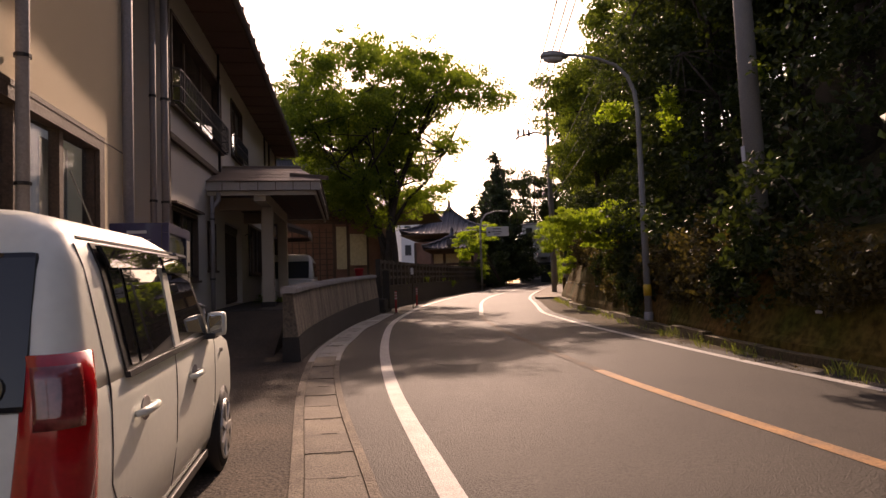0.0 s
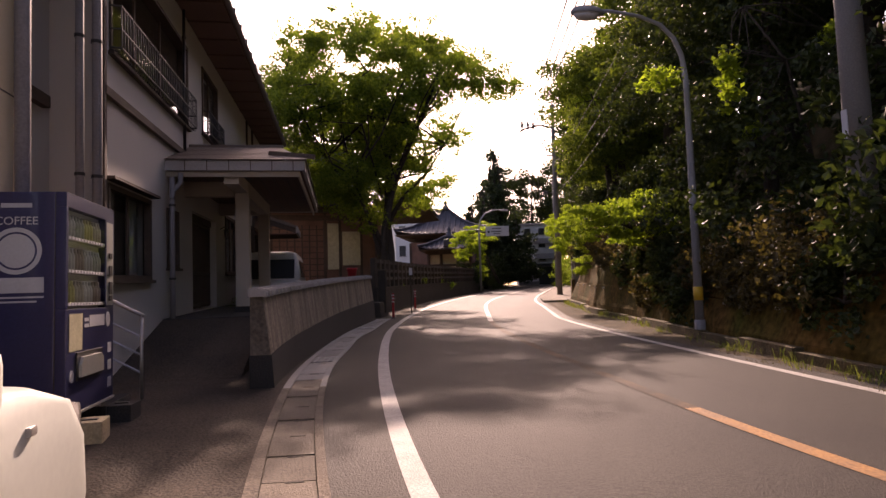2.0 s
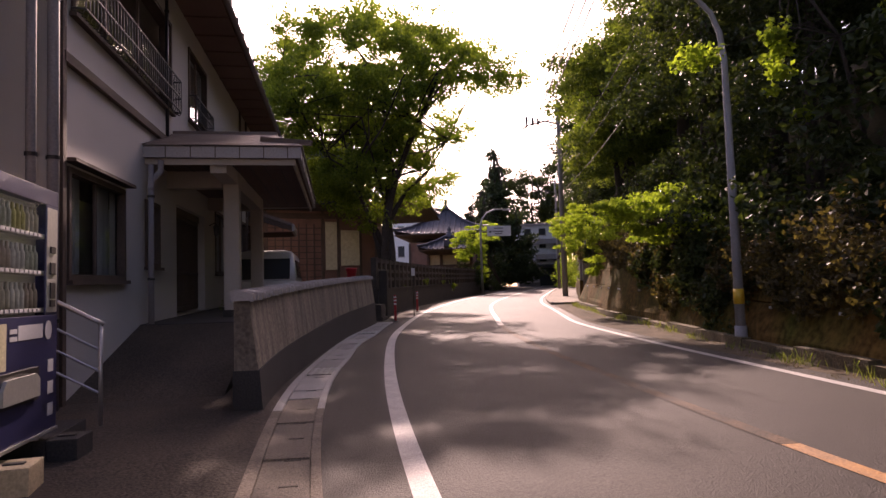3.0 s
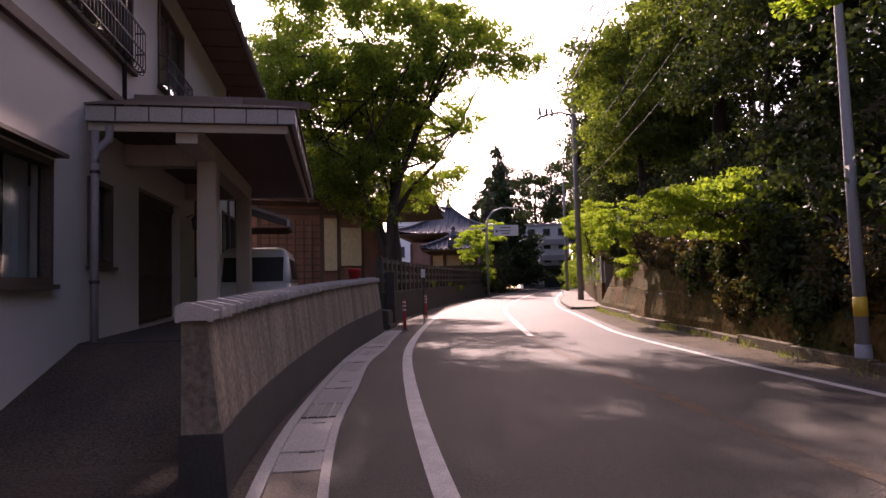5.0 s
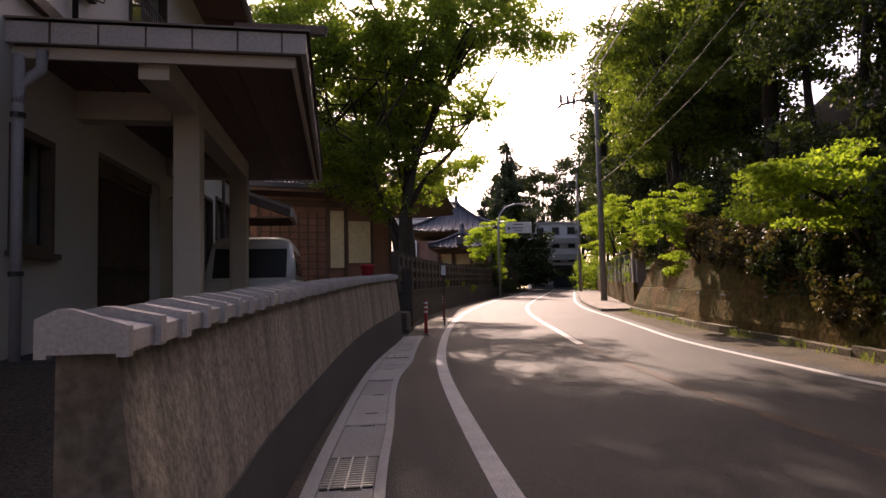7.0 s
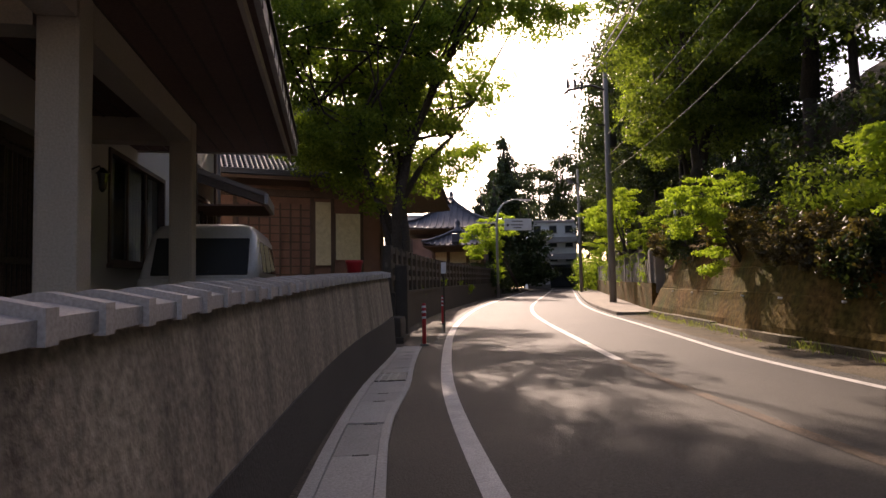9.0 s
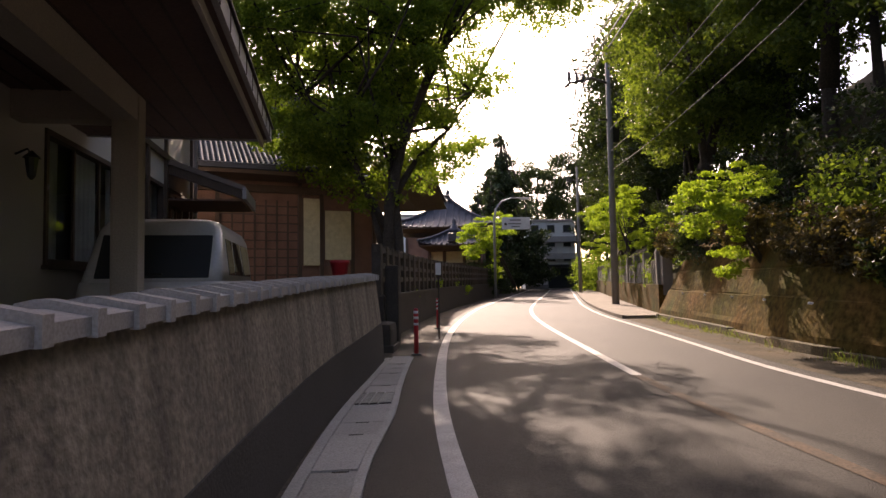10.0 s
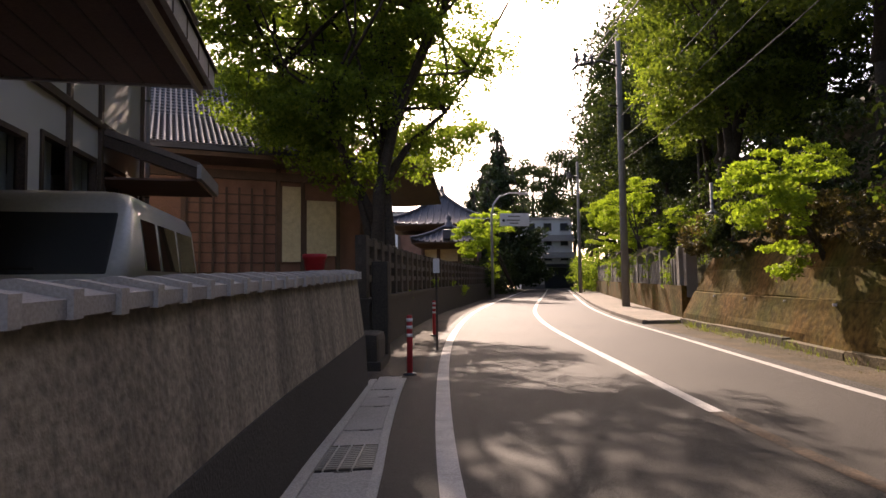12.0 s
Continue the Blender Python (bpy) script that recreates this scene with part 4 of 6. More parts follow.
for i, (kind, y, z) in enumerate(((vine, 2.5, 1.0), (vine, 5.0, 1.0), (dry_vine, 7.5, 1.1), (vine, 9.8, 1.0), (dry_vine, 12.2, 1.0), (vine, 19.6, 1.1), (dry_vine, 21.0, 1.25), (vine, 16.0, 0.95), (dry_vine, 22.4, 1.5), (dry_vine, 25.6, 1.95), (vine, 28.6, 1.95), (dry_vine, 30.8, 1.9), (vine, 18.0, 1.3), (dry_vine, 14.2, 1.2))):
    copy_thing(kind, pose(bank(y) + 0.32 + 0.8 * (bank_rise(y) - 1), y, g(y) + z - 0.1 + 1.7 * (bank_rise(y) - 1), 0, 0, -8 + 4 * (i % 3)))


# ---- low wall's coping: gabled slabs with raised ribs ----
def coping_piece(name, y0, y1, half, edge, peak, drop, lift, material=COPING, label=""):
    """A stretch of roof-shaped coping that follows the wall: upright edges, two slopes and a narrow ridge."""
    bm = bmesh.new()
    rows = []
    for y in (y0, y1):
        xm = (wall_top(y) + wall_b(y)) / 2 + 0.018
        z = g(y) + 1.100 + 0.245 * (y - Y0) / (Y1 - Y0) + lift
        rows.append([bm.verts.new((xm + dx, y, z + dz)) for dx, dz in ((-half, -drop), (-half + 0.03, -drop), (-half + 0.03, 0.0), (half - 0.03, 0.0), (half - 0.03, -drop), (half, -drop), (half, edge), (-0.03, peak), (-0.06, peak), (-half, edge + 0.02))])
    a, b = rows
    n = len(a)
    for k in range(n):
        bm.faces.new((a[k], a[(k + 1) % n], b[(k + 1) % n], b[k]))
    bm.faces.new(a[::-1]), bm.faces.new(b)
    bmesh.ops.recalc_face_normals(bm, faces=bm.faces[:])
    return part(name, bm, material, garden_wall, label)


PITCH = 0.285
n = int((Y1 - Y0) / PITCH)
rng = random.Random(2)
coping_piece("end_cap", Y0 - 0.075, Y0 - 0.042, 0.114, 0.070, 0.116, 0.010, 0.0)
for i in range(n + 1):
    y = Y0 - 0.04 + i * PITCH
    coping_piece("coping_slab", y, min(y + PITCH - 0.058, Y1 + 0.05), 0.100, 0.050, 0.076, 0.006, rng.uniform(-0.004, 0.002))
    coping_piece("coping_rib", y + PITCH - 0.056, y + PITCH - 0.002, 0.117, 0.072, 0.103, 0.014, rng.uniform(-0.005, 0.004))

# ---- gutter lids, kerb strips, gratings ----
gutter = thing("gutter", pose(0, 0, 0), "concrete roadside gutter with slab lids and iron gratings", "gutter")
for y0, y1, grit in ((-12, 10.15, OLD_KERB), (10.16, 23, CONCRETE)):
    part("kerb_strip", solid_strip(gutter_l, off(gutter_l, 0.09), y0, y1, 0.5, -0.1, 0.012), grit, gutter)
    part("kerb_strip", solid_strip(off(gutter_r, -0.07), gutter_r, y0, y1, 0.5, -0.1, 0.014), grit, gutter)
GRATES = ((12.55, 13.25), (19.1, 19.75))
y = -3.0
while y < 22.9:
    step = 0.6 if y < 10.2 else (1.0 if int(y * 1.7) % 3 else 0.5)
    for a, b in GRATES:
        if y < b and y + step > a:
            step = a - y if y < a - 0.05 else b - y
            break
    else:
        a = b = None
    if not (a is not None and abs(y - a) < 0.06):
        lift = 0.006 + rng.uniform(-0.006, 0.005)
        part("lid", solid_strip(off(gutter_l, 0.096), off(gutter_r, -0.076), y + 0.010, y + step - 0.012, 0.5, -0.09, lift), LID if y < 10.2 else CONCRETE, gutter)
        part("grip_slot", solid_strip(off(gutter_l, 0.24), off(gutter_l, 0.36), y + step - 0.034, y + step - 0.008, 0.1, 0.0, lift + 0.003), DARK_STONE, gutter)
    else:
        gr = part("grating", solid_strip(off(gutter_l, 0.10), off(gutter_r, -0.08), a + 0.01, a + 0.04, 0.1, -0.05, 0.008), DARK_METAL, gutter, "dark iron grating")
        k = a + 0.04
        while k < b - 0.03:
            part("grating_bar", solid_strip(off(gutter_l, 0.10), off(gutter_r, -0.08), k, k + 0.018, 0.1, -0.04, 0.006), STEEL, gr)
            k += 0.05
        for d in (0.15, 0.25, 0.35):
            part("grating_bar", solid_strip(off(gutter_l, d), off(gutter_l, d + 0.012), a, b, 0.2, -0.04, 0.009), STEEL, gr)
    y += max(step, 0.1)

# ---- vending machine ----
BLUE = mat("dark blue enamel", (0.022, 0.024, 0.085), 0.35, 0.12, 1.0, 40, 0.03, coat=0.3)
SILVER = mat("silver panel", (0.5, 0.5, 0.46), 0.35, 0.08, 2.0, 40, 0.05, metal=0.5)
LOGO = mat("pale print", (0.5, 0.5, 0.52), 0.5, 0.05, 2.0, 40, 0.0)
CREAM = mat("cream print", (0.55, 0.5, 0.32), 0.5, 0.2, 6.0, 60, 0.0)
WOODBLOCK = mat("pale timber", (0.5, 0.4, 0.25), 0.8, 0.2, 3.0, 60, 0.2)


def words(text, m, size, material, parent, name="lettering"):
    """Lettering as a thin mesh."""
    c = bpy.data.curves.new(name, "FONT")
    c.body, c.size, c.extrude, c.align_x, c.align_y = text, size, 0.0015, "CENTER", "CENTER"
    tmp = new(name, c)
    me = bpy.data.meshes.new_from_object(tmp.evaluated_get(bpy.context.evaluated_depsgraph_get()))
    bpy.data.objects.remove(tmp)
    me.materials.append(material)
    ob = new(name, me)
    ob.parent, ob.matrix_basis = parent, m
    return ob


vm = thing("vending_machine", pose(-2.41, 7.76, 0.39, 0, 0, 4) @ Matrix.Diagonal((1, 0.82, 1, 1)), "dark blue drinks vending machine with three lit rows, on blocks", "vending machine")
W, D, H = 1.40, 0.66, 1.80
part("cabinet", boxed(-D, -0.08, 0, W, 0, H, 0.012), BLUE, vm, "dark blue enamelled cabinet")
door = part("front_door", boxed(-0.08, 0.0, 0.0, W, 0.0, 0.86, 0.006), BLUE, vm, "blue front door")
for piece, a, b, c, d in (("top_rail", 0.0, W, H - 0.12, H), ("side_rail", 0.0, 0.05, 0.86, H - 0.12), ("coin_panel", W - 0.27, W, 0.86, H - 0.12)):
    part(piece, boxed(-0.08, 0.0, a, b, c, d, 0.006), BLUE, door)
part("hinge_strip", boxed(-0.085, -0.078, -0.004, W + 0.004, 0.02, H - 0.02), DARK_METAL, vm)
part("display_back", boxed(-0.078, -0.07, 0.05, W - 0.27, 0.86, H - 0.12), SILVER, vm)
part("display_glass", boxed(-0.012, -0.006, 0.05, W - 0.27, 0.86, H - 0.12), PANE, vm)
colours = [(0.42, 0.40, 0.16), (0.40, 0.38, 0.30), (0.5, 0.5, 0.47), (0.32, 0.27, 0.22), (0.45, 0.45, 0.44), (0.33, 0.36, 0.30)]
bottle_mats = [mat("drink label", c, 0.35, 0.2, 8.0, 40, 0.0) for c in colours]
for r, z in enumerate((0.88, 1.15, 1.42)):
    sh = part("shelf", boxed(-0.07, -0.012, 0.05, W - 0.27, z, z + 0.035), SILVER, vm, "silver price shelf")
    for i in range(12):
        y = 0.1 + i * 0.083
        part("button", boxed(-0.012, -0.002, y - 0.03, y + 0.03, z + 0.006, z + 0.03, 0.003), LOGO, sh)
        b = part("bottle", tubed([(-0.042, y, z + 0.036), (-0.042, y, z + 0.15), (-0.042, y, z + 0.18), (-0.042, y, z + 0.215)], [0.026, 0.026, 0.012, 0.011], 8), bottle_mats[(i // 3 + r * 2) % 6], sh, "", True)
part("coin_panel", boxed(-0.004, 0.004, W - 0.25, W - 0.03, 0.88, H - 0.14, 0.002), SILVER, vm, "silver coin panel")
for z, h in ((1.32, 0.05), (1.16, 0.09), (0.98, 0.12), (0.92, 0.05)):
    part("coin_slot", boxed(0.004, 0.014, W - 0.19, W - 0.09, z, z + h, 0.002), DARK_METAL, vm)
part("poster", boxed(-0.001, 0.004, 0.08, 0.42, 0.52, 0.82), CREAM, vm, "cream square sticker")
part("logo_bar", boxed(-0.001, 0.004, 0.62, 1.08, 0.70, 0.80), LOGO, vm, "pale lettering bar")
part("logo_bar", boxed(-0.001, 0.004, 0.48, 0.6, 0.70, 0.73), LOGO, vm)
part("logo_bar", boxed(-0.001, 0.004, 0.48, 0.6, 0.75, 0.78), LOGO, vm)
part("logo_disc", tubed([(-0.001, 1.2, 0.75), (0.004, 1.2, 0.75)], 0.07, 20), LOGO, vm)
bm = bmesh.new()
prism(bm, [(0.30, 0.30), (0.95, 0.30), (0.95, 0.42), (0.88, 0.46), (0.36, 0.46), (0.30, 0.40)], 0.0, 0.035)
part("delivery_flap", bm, SILVER, vm, "silver delivery flap")
part("flap_slot", boxed(0.0, 0.012, 0.26, 0.99, 0.27, 0.50), DARK_METAL, vm)
part("lock_disc", tubed([(-0.001, 0.14, 0.32), (0.006, 0.14, 0.32)], 0.05, 16), LOGO, vm)
for z in (0.28, 0.44, 0.12):
    part("sticker", boxed(-0.001, 0.004, W - 0.2, W - 0.09, z, z + 0.09), LOGO, vm)
part("kick_strip", boxed(-0.02, 0.012, 0.0, W, 0.0, 0.02), SILVER, vm)
# side print: plain emblem and bars
SIDE = pose(-D / 2 - 0.03, -0.003, 1.33, 90, 0, 0)
bm = bmesh.new()
for k in range(40):
    a0, a1 = 2 * math.pi * k / 40, 2 * math.pi * (k + 1) / 40
    bm.faces.new([bm.verts.new((r * math.cos(a), r * math.sin(a), 0)) for r, a in ((0.150, a0), (0.185, a0), (0.185, a1), (0.150, a1))])
o = part("emblem_ring", bm, LOGO, vm, "pale round emblem")
o.matrix_basis = SIDE
bm = bmesh.new()
bmesh.ops.create_circle(bm, cap_ends=True, radius=0.135, segments=32)
o = part("emblem_disc", bm, LOGO, vm)
o.matrix_basis = SIDE
for k, (w, h, z) in enumerate(((0.22, 0.035, 1.69), (0.40, 0.12, 1.06), (0.40, 0.014, 0.965), (0.30, 0.014, 0.93))):
    part("print_bar", boxed(-D / 2 - 0.03 - w / 2, -D / 2 - 0.03 + w / 2, -0.004, 0.001, z - h / 2, z + h / 2), LOGO, vm)
words("COFFEE", pose(-D / 2 - 0.03, -0.003, 1.565, 90, 0, 0), 0.09, LOGO, vm)
for x, y in ((-0.1, 0.12), (-0.1, W - 0.15), (-D + 0.06, 0.12), (-D + 0.06, W - 0.15)):
    part("foot", tubed([(x, y, -0.06), (x, y, 0.0)], 0.03, 8), STEEL, vm)
for k, y in enumerate((0.30, 1.14)):
    blk = thing("timber_block", pose(-2.46, 7.68, 0.17, 0, 0, 4) @ pose(0.02, y, 0, 0, 0, 6 - 8 * k), "pale timber block under the vending machine", "block", "blocks under the vending machine")
    part("bearer", boxed(-0.62, 0.02, -0.06, 0.24, -0.04, 0.158, 0.01), WOODBLOCK if k == 0 else PLINTH, blk)
    part("bearer", boxed(0.026, 0.24, -0.06, 0.24, -0.04, 0.158, 0.01), WOODBLOCK if k == 0 else PLINTH, blk)
    part("bolt", boxed(0.06, 0.18, 0.05, 0.10, 0.158, 0.168), DARK_METAL, blk)

# ---- parked car ----
CARP = mat("white car paint", (0.69, 0.71, 0.64), 0.38, 0.03, 1.0, 30, 0.0, coat=0.25)
TYRE = mat("tyre rubber", (0.025, 0.024, 0.023), 0.85, 0.2, 3.0, 60, 0.2)
RED = mat("red lamp lens", (0.42, 0.008, 0.012), 0.12, 0.1, 6.0, 60, 0.0, coat=1.0)
CLEARLENS = mat("clear lamp lens", (0.5, 0.45, 0.41), 0.12, 0.1, 9.0, 40, 0.0, coat=1.0)
PINKLENS = mat("smoky pink lamp lens", (0.20, 0.03, 0.03), 0.12, 0.3, 9.0, 40, 0.0, coat=1.0)
TRIM = mat("black trim", (0.018, 0.018, 0.02), 0.4, 0.15, 3.0, 60, 0.05)
MIRROR = mat("mirror", (0.85, 0.85, 0.85), 0.03, 0.02, 2.0, 40, 0.0, metal=1.0)
CARGLASS = glass_mat("tinted car glass", (0.012, 0.012, 0.013), 0.02, 0.45)
ALLOY = mat("silver wheel", (0.55, 0.54, 0.52), 0.3, 0.08, 3.0, 50, 0.0, metal=0.7)

HW = 0.735


def half_width(z):
    return float(np.interp(z, [0.2, 0.3, 0.5, 0.75, 0.92, 1.0, 1.35, 1.47, 1.56, 1.6], [0.66, 0.70, 0.73, 0.735, 0.73, 0.718, 0.668, 0.63, 0.50, 0.30]))


def ring(z, y0, y1, hw, r, n=6, rb=0.11):
    """A rounded outline of the body at one height."""
    pts = []
    for cx, cy, a0, r in ((hw - r, y1 - r, 0, r), (-hw + r, y1 - r, 90, r), (-hw + rb, y0 + rb, 180, rb), (hw - rb, y0 + rb, 270, rb)):
        for i in range(n + 1):
            a = radians(a0 + 90 * i / n)
            pts.append((cx + r * math.cos(a), cy + r * math.sin(a), z))
    return pts


def lofted(rings, bottom=True, top=True):
    bm = bmesh.new()
    vs = [[bm.verts.new(p) for p in r] for r in rings]
    for a, b in zip(vs, vs[1:]):
        for k in range(len(a)):
            bm.faces.new((a[k], a[(k + 1) % len(a)], b[(k + 1) % len(b)], b[k]))
    if bottom:
        bm.faces.new(vs[0][::-1])
    if top:
        bm.faces.new(vs[-1])
    return bm


car = thing("car", pose(-1.08, 4.66, 0.085, 1.1, 0, 4) @ pose(-HW, 0, 0), "small boxy white hatchback car parked on the forecourt", "car")
REAR, FRONT = -2.62, 0.54
body = part("body", lofted([ring(0.2, REAR + 0.12, FRONT - 0.1, 0.66, 0.12), ring(0.3, REAR + 0.03, FRONT - 0.02, 0.70, 0.16), ring(0.5, REAR, FRONT, 0.73, 0.2), ring(0.72, REAR + 0.01, FRONT - 0.02, 0.735, 0.22), ring(0.86, REAR + 0.02, FRONT - 0.12, 0.732, 0.24), ring(0.94, REAR + 0.03, FRONT - 0.38, 0.725, 0.26), ring(0.985, REAR + 0.04, FRONT - 0.72, 0.705, 0.24)]), CARP, car, "white painted body", True)
cabin = part("cabin", lofted([ring(0.95, REAR + 0.035, -0.25, 0.722, 0.15), ring(1.0, REAR + 0.04, -0.32, 0.718, 0.14), ring(1.2, REAR + 0.07, -0.55, 0.69, 0.15), ring(1.35, REAR + 0.10, -0.74, 0.668, 0.16), ring(1.47, REAR + 0.14, -0.92, 0.63, 0.2), ring(1.535, REAR + 0.2, -1.05, 0.555, 0.25), ring(1.57, REAR + 0.32, -1.2, 0.42, 0.25), ring(1.585, REAR + 0.6, -1.5, 0.2, 0.15)]), CARP, car, "white roof and pillars", True)


def side_panel(pts, lift):
    """A sheet on the car's flank through (y, z) points, fanned in rows so that it follows the curve."""
    bm = bmesh.new()
    zs = sorted({z for _, z in pts})
    lo, hi = zs[0], zs[-1]
    rows = []
    poly = pts + [pts[0]]
    for i in range(7):
        z = lo + (hi - lo) * i / 6
        cut = []
        for (y0, z0), (y1, z1) in zip(poly, poly[1:]):
            if min(z0, z1) - 1e-9 <= z <= max(z0, z1) + 1e-9:
                cut += [y0, y1] if abs(z1 - z0) < 1e-9 else [y0 + (y1 - y0) * (z - z0) / (z1 - z0)]
        x = half_width(z) + lift
        rows.append((bm.verts.new((x, min(cut), z)), bm.verts.new((x, max(cut), z))))
    for (a, b), (c, d) in zip(rows, rows[1:]):
        bm.faces.new((a, b, d, c))
    ext = bmesh.ops.extrude_face_region(bm, geom=bm.faces[:])
    bmesh.ops.translate(bm, vec=(-0.02, 0, 0), verts=[v for v in ext["geom"] if isinstance(v, bmesh.types.BMVert)])
    bmesh.ops.recalc_face_normals(bm, faces=bm.faces[:])
    return bm


part("window_surround", side_panel([(-2.13, 0.95), (-0.42, 0.965), (-0.94, 1.45), (-2.26, 1.45)], 0.008), TRIM, cabin)
part("rear_side_window", side_panel([(-1.95, 0.985), (-1.42, 0.99), (-1.48, 1.37), (-2.02, 1.37)], 0.014), CARGLASS, cabin, "tinted side window")
part("quarter_window", side_panel([(-2.08, 0.985), (-1.99, 0.985), (-2.06, 1.37), (-2.18, 1.37)], 0.014), CARGLASS, cabin, "tinted side window")
part("front_side_window", side_panel([(-1.28, 0.99), (-0.55, 0.985), (-0.90, 1.36), (-1.33, 1.37)], 0.014), CARGLASS, cabin, "tinted side window")
part("b_pillar", side_panel([(-1.4, 0.99), (-1.3, 0.99), (-1.35, 1.40), (-1.46, 1.40)], 0.018), CARP, cabin)
part("window_visor", side_panel([(-2.20, 1.36), (-1.47, 1.37), (-1.48, 1.44), (-2.24, 1.44)], 0.035), CARGLASS, cabin, "smoked window visor")
part("window_visor", side_panel([(-1.42, 1.35), (-0.93, 1.35), (-1.0, 1.43), (-1.42, 1.43)], 0.035), CARGLASS, cabin, "smoked window visor")
part("belt_moulding", side_panel([(-2.14, 0.945), (-0.42, 0.96), (-0.42, 0.98), (-2.14, 0.972)], 0.02), TRIM, cabin)
for y0, y1, z0, z1 in ((-1.38, -1.34, 0.30, 0.985), (-2.33, -2.30, 0.60, 0.99), (-0.33, -0.30, 0.30, 0.95)):
    part("door_seam", side_panel([(y0 + 0.016, z0), (y0 + 0.022, z0), (y0 + 0.022, z1), (y0 + 0.016, z1)], 0.0025), TRIM, body)
part("door_seam", side_panel([(-2.14, 0.34), (-2.132, 0.34), (-2.308, 0.605), (-2.316, 0.605)], 0.0025), TRIM, body)
part("door_seam", side_panel([(-2.314, 0.99), (-2.308, 0.99), (-2.392, 1.44), (-2.398, 1.44)], 0.003), TRIM, cabin)
for y, z in ((-1.93, 0.79), (-0.97, 0.79)):
    hw = half_width(z)
    bm = tubed([(hw + 0.004, y - 0.125, z), (hw + 0.03, y - 0.10, z + 0.002), (hw + 0.036, y, z + 0.004), (hw + 0.03, y + 0.085, z + 0.002), (hw + 0.004, y + 0.105, z)], [0.012, 0.017, 0.018, 0.017, 0.012], 10)
    h = part("door_handle", bm, CARP, body, "white door handle", True)
    # shallow cup whose grey stands for the recess's shade on the white body
    cup = lofted([[(hw + dx, y + 0.02 + 0.062 * k * math.cos(i * math.pi / 10), z + 0.05 * k * math.sin(i * math.pi / 10)) for i in range(20)] for k, dx in ((1.0, -0.012), (1.0, 0.004), (0.9, 0.0035), (0.5, 0.002))])
    part("handle_recess_shade", cup, PIPE, h, "", True)
part("roof_seam", side_panel([(-2.36, 1.462), (-1.0, 1.462), (-1.02, 1.470), (-2.36, 1.470)], 0.004), TRIM, cabin)
mir = part("wing_mirror", boxed(0.735, 0.845, -0.60, -0.50, 0.965, 1.115, 0.035), CARP, car, "white door mirror", True)
part("mirror_glass", boxed(0.752, 0.828, -0.604, -0.596, 0.985, 1.095, 0.003), MIRROR, mir)
part("mirror_arm", boxed(0.68, 0.79, -0.62, -0.48, 0.95, 0.985, 0.01), TRIM, mir)
part("side_lamp", boxed(0.72, 0.748, -0.13, -0.08, 0.82, 0.85, 0.01), CLEARLENS, body, "small side indicator")
# tail lamp round the rear corner
def lamp_sheet(z0, z1, wide, side, lift, thick, turn=90):
    """A lens bent round the corner: wide(z) metres on the back, side metres on the flank."""
    bm = bmesh.new()
    cols = []
    for i in range(6):
        z = z0 + (z1 - z0) * i / 5
        hw, rr = half_width(z) + lift, 0.11 + lift
        yr = REAR - lift + float(np.interp(z, [0.3, 0.5, 0.72, 0.86, 1.0, 1.2], [0.03, 0, 0.01, 0.02, 0.04, 0.07]))
        row = [(hw - rr - wide(z), yr)] + [(hw - rr + rr * math.cos(radians(d)), yr + rr + rr * math.sin(radians(d))) for d in (-90 + turn * k / 6 for k in range(7))] + ([(hw, yr + rr + side)] if side else [])
        cols.append([bm.verts.new((x, y, z)) for x, y in row])
    for p, q in zip(cols, cols[1:]):
        for k in range(len(p) - 1):
            bm.faces.new((p[k], p[k + 1], q[k + 1], q[k]))
    ext = bmesh.ops.extrude_face_region(bm, geom=bm.faces[:])
    bmesh.ops.translate(bm, vec=(-thick, thick, 0), verts=[v for v in ext["geom"] if isinstance(v, bmesh.types.BMVert)])
    bmesh.ops.recalc_face_normals(bm, faces=bm.faces[:])
    return bm


tl = part("tail_lamp", lamp_sheet(0.44, 1.085, lambda z: 0.085 - 0.08 * (z - 0.44), 0.012, 0.012, 0.03), RED, car, "tall red tail lamp", True)
part("reversing_lens", lamp_sheet(0.86, 1.05, lambda z: 0.012, 0, 0.016, 0.02, 62), PINKLENS, tl, "pale clear lens", True)
part("rear_window", boxed(-0.60, 0.58, REAR + 0.012, REAR + 0.05, 0.92, 1.42, 0.02, pose(0, REAR + 0.0, 0.95, -11, 0, 0) @ pose(0, -REAR, -0.95)), CARGLASS, cabin, "dark rear window")
part("rear_sticker", tubed([(0.47, REAR + 0.0, 0.99), (0.47, REAR + 0.04, 0.99)], 0.05, 16), CREAM, cabin)
part("rear_bumper_trim", boxed(-0.6, 0.6, REAR - 0.015, REAR + 0.02, 0.30, 0.36, 0.006), TRIM, body)
part("sill_trim", boxed(0.66, 0.705, -2.0, -0.42, 0.19, 0.24, 0.01), TRIM, body)
part("windscreen", boxed(-0.58, 0.58, -0.012, 0.012, 0.0, 0.60, 0.004, pose(0, -0.33, 1.0, 37, 0, 0)), CARGLASS, cabin, "raked windscreen")
part("head_lamp", boxed(0.5, 0.70, FRONT - 0.32, FRONT - 0.1, 0.68, 0.84, 0.05), CLEARLENS, body)
part("number_plate", boxed(-0.17, 0.17, REAR - 0.02, REAR, 0.62, 0.78), CREAM, body, "pale number plate")
part("aerial", tubed([(0.3, -1.15, 1.55), (0.28, -1.45, 1.85)], 0.004, 5), TRIM, car)
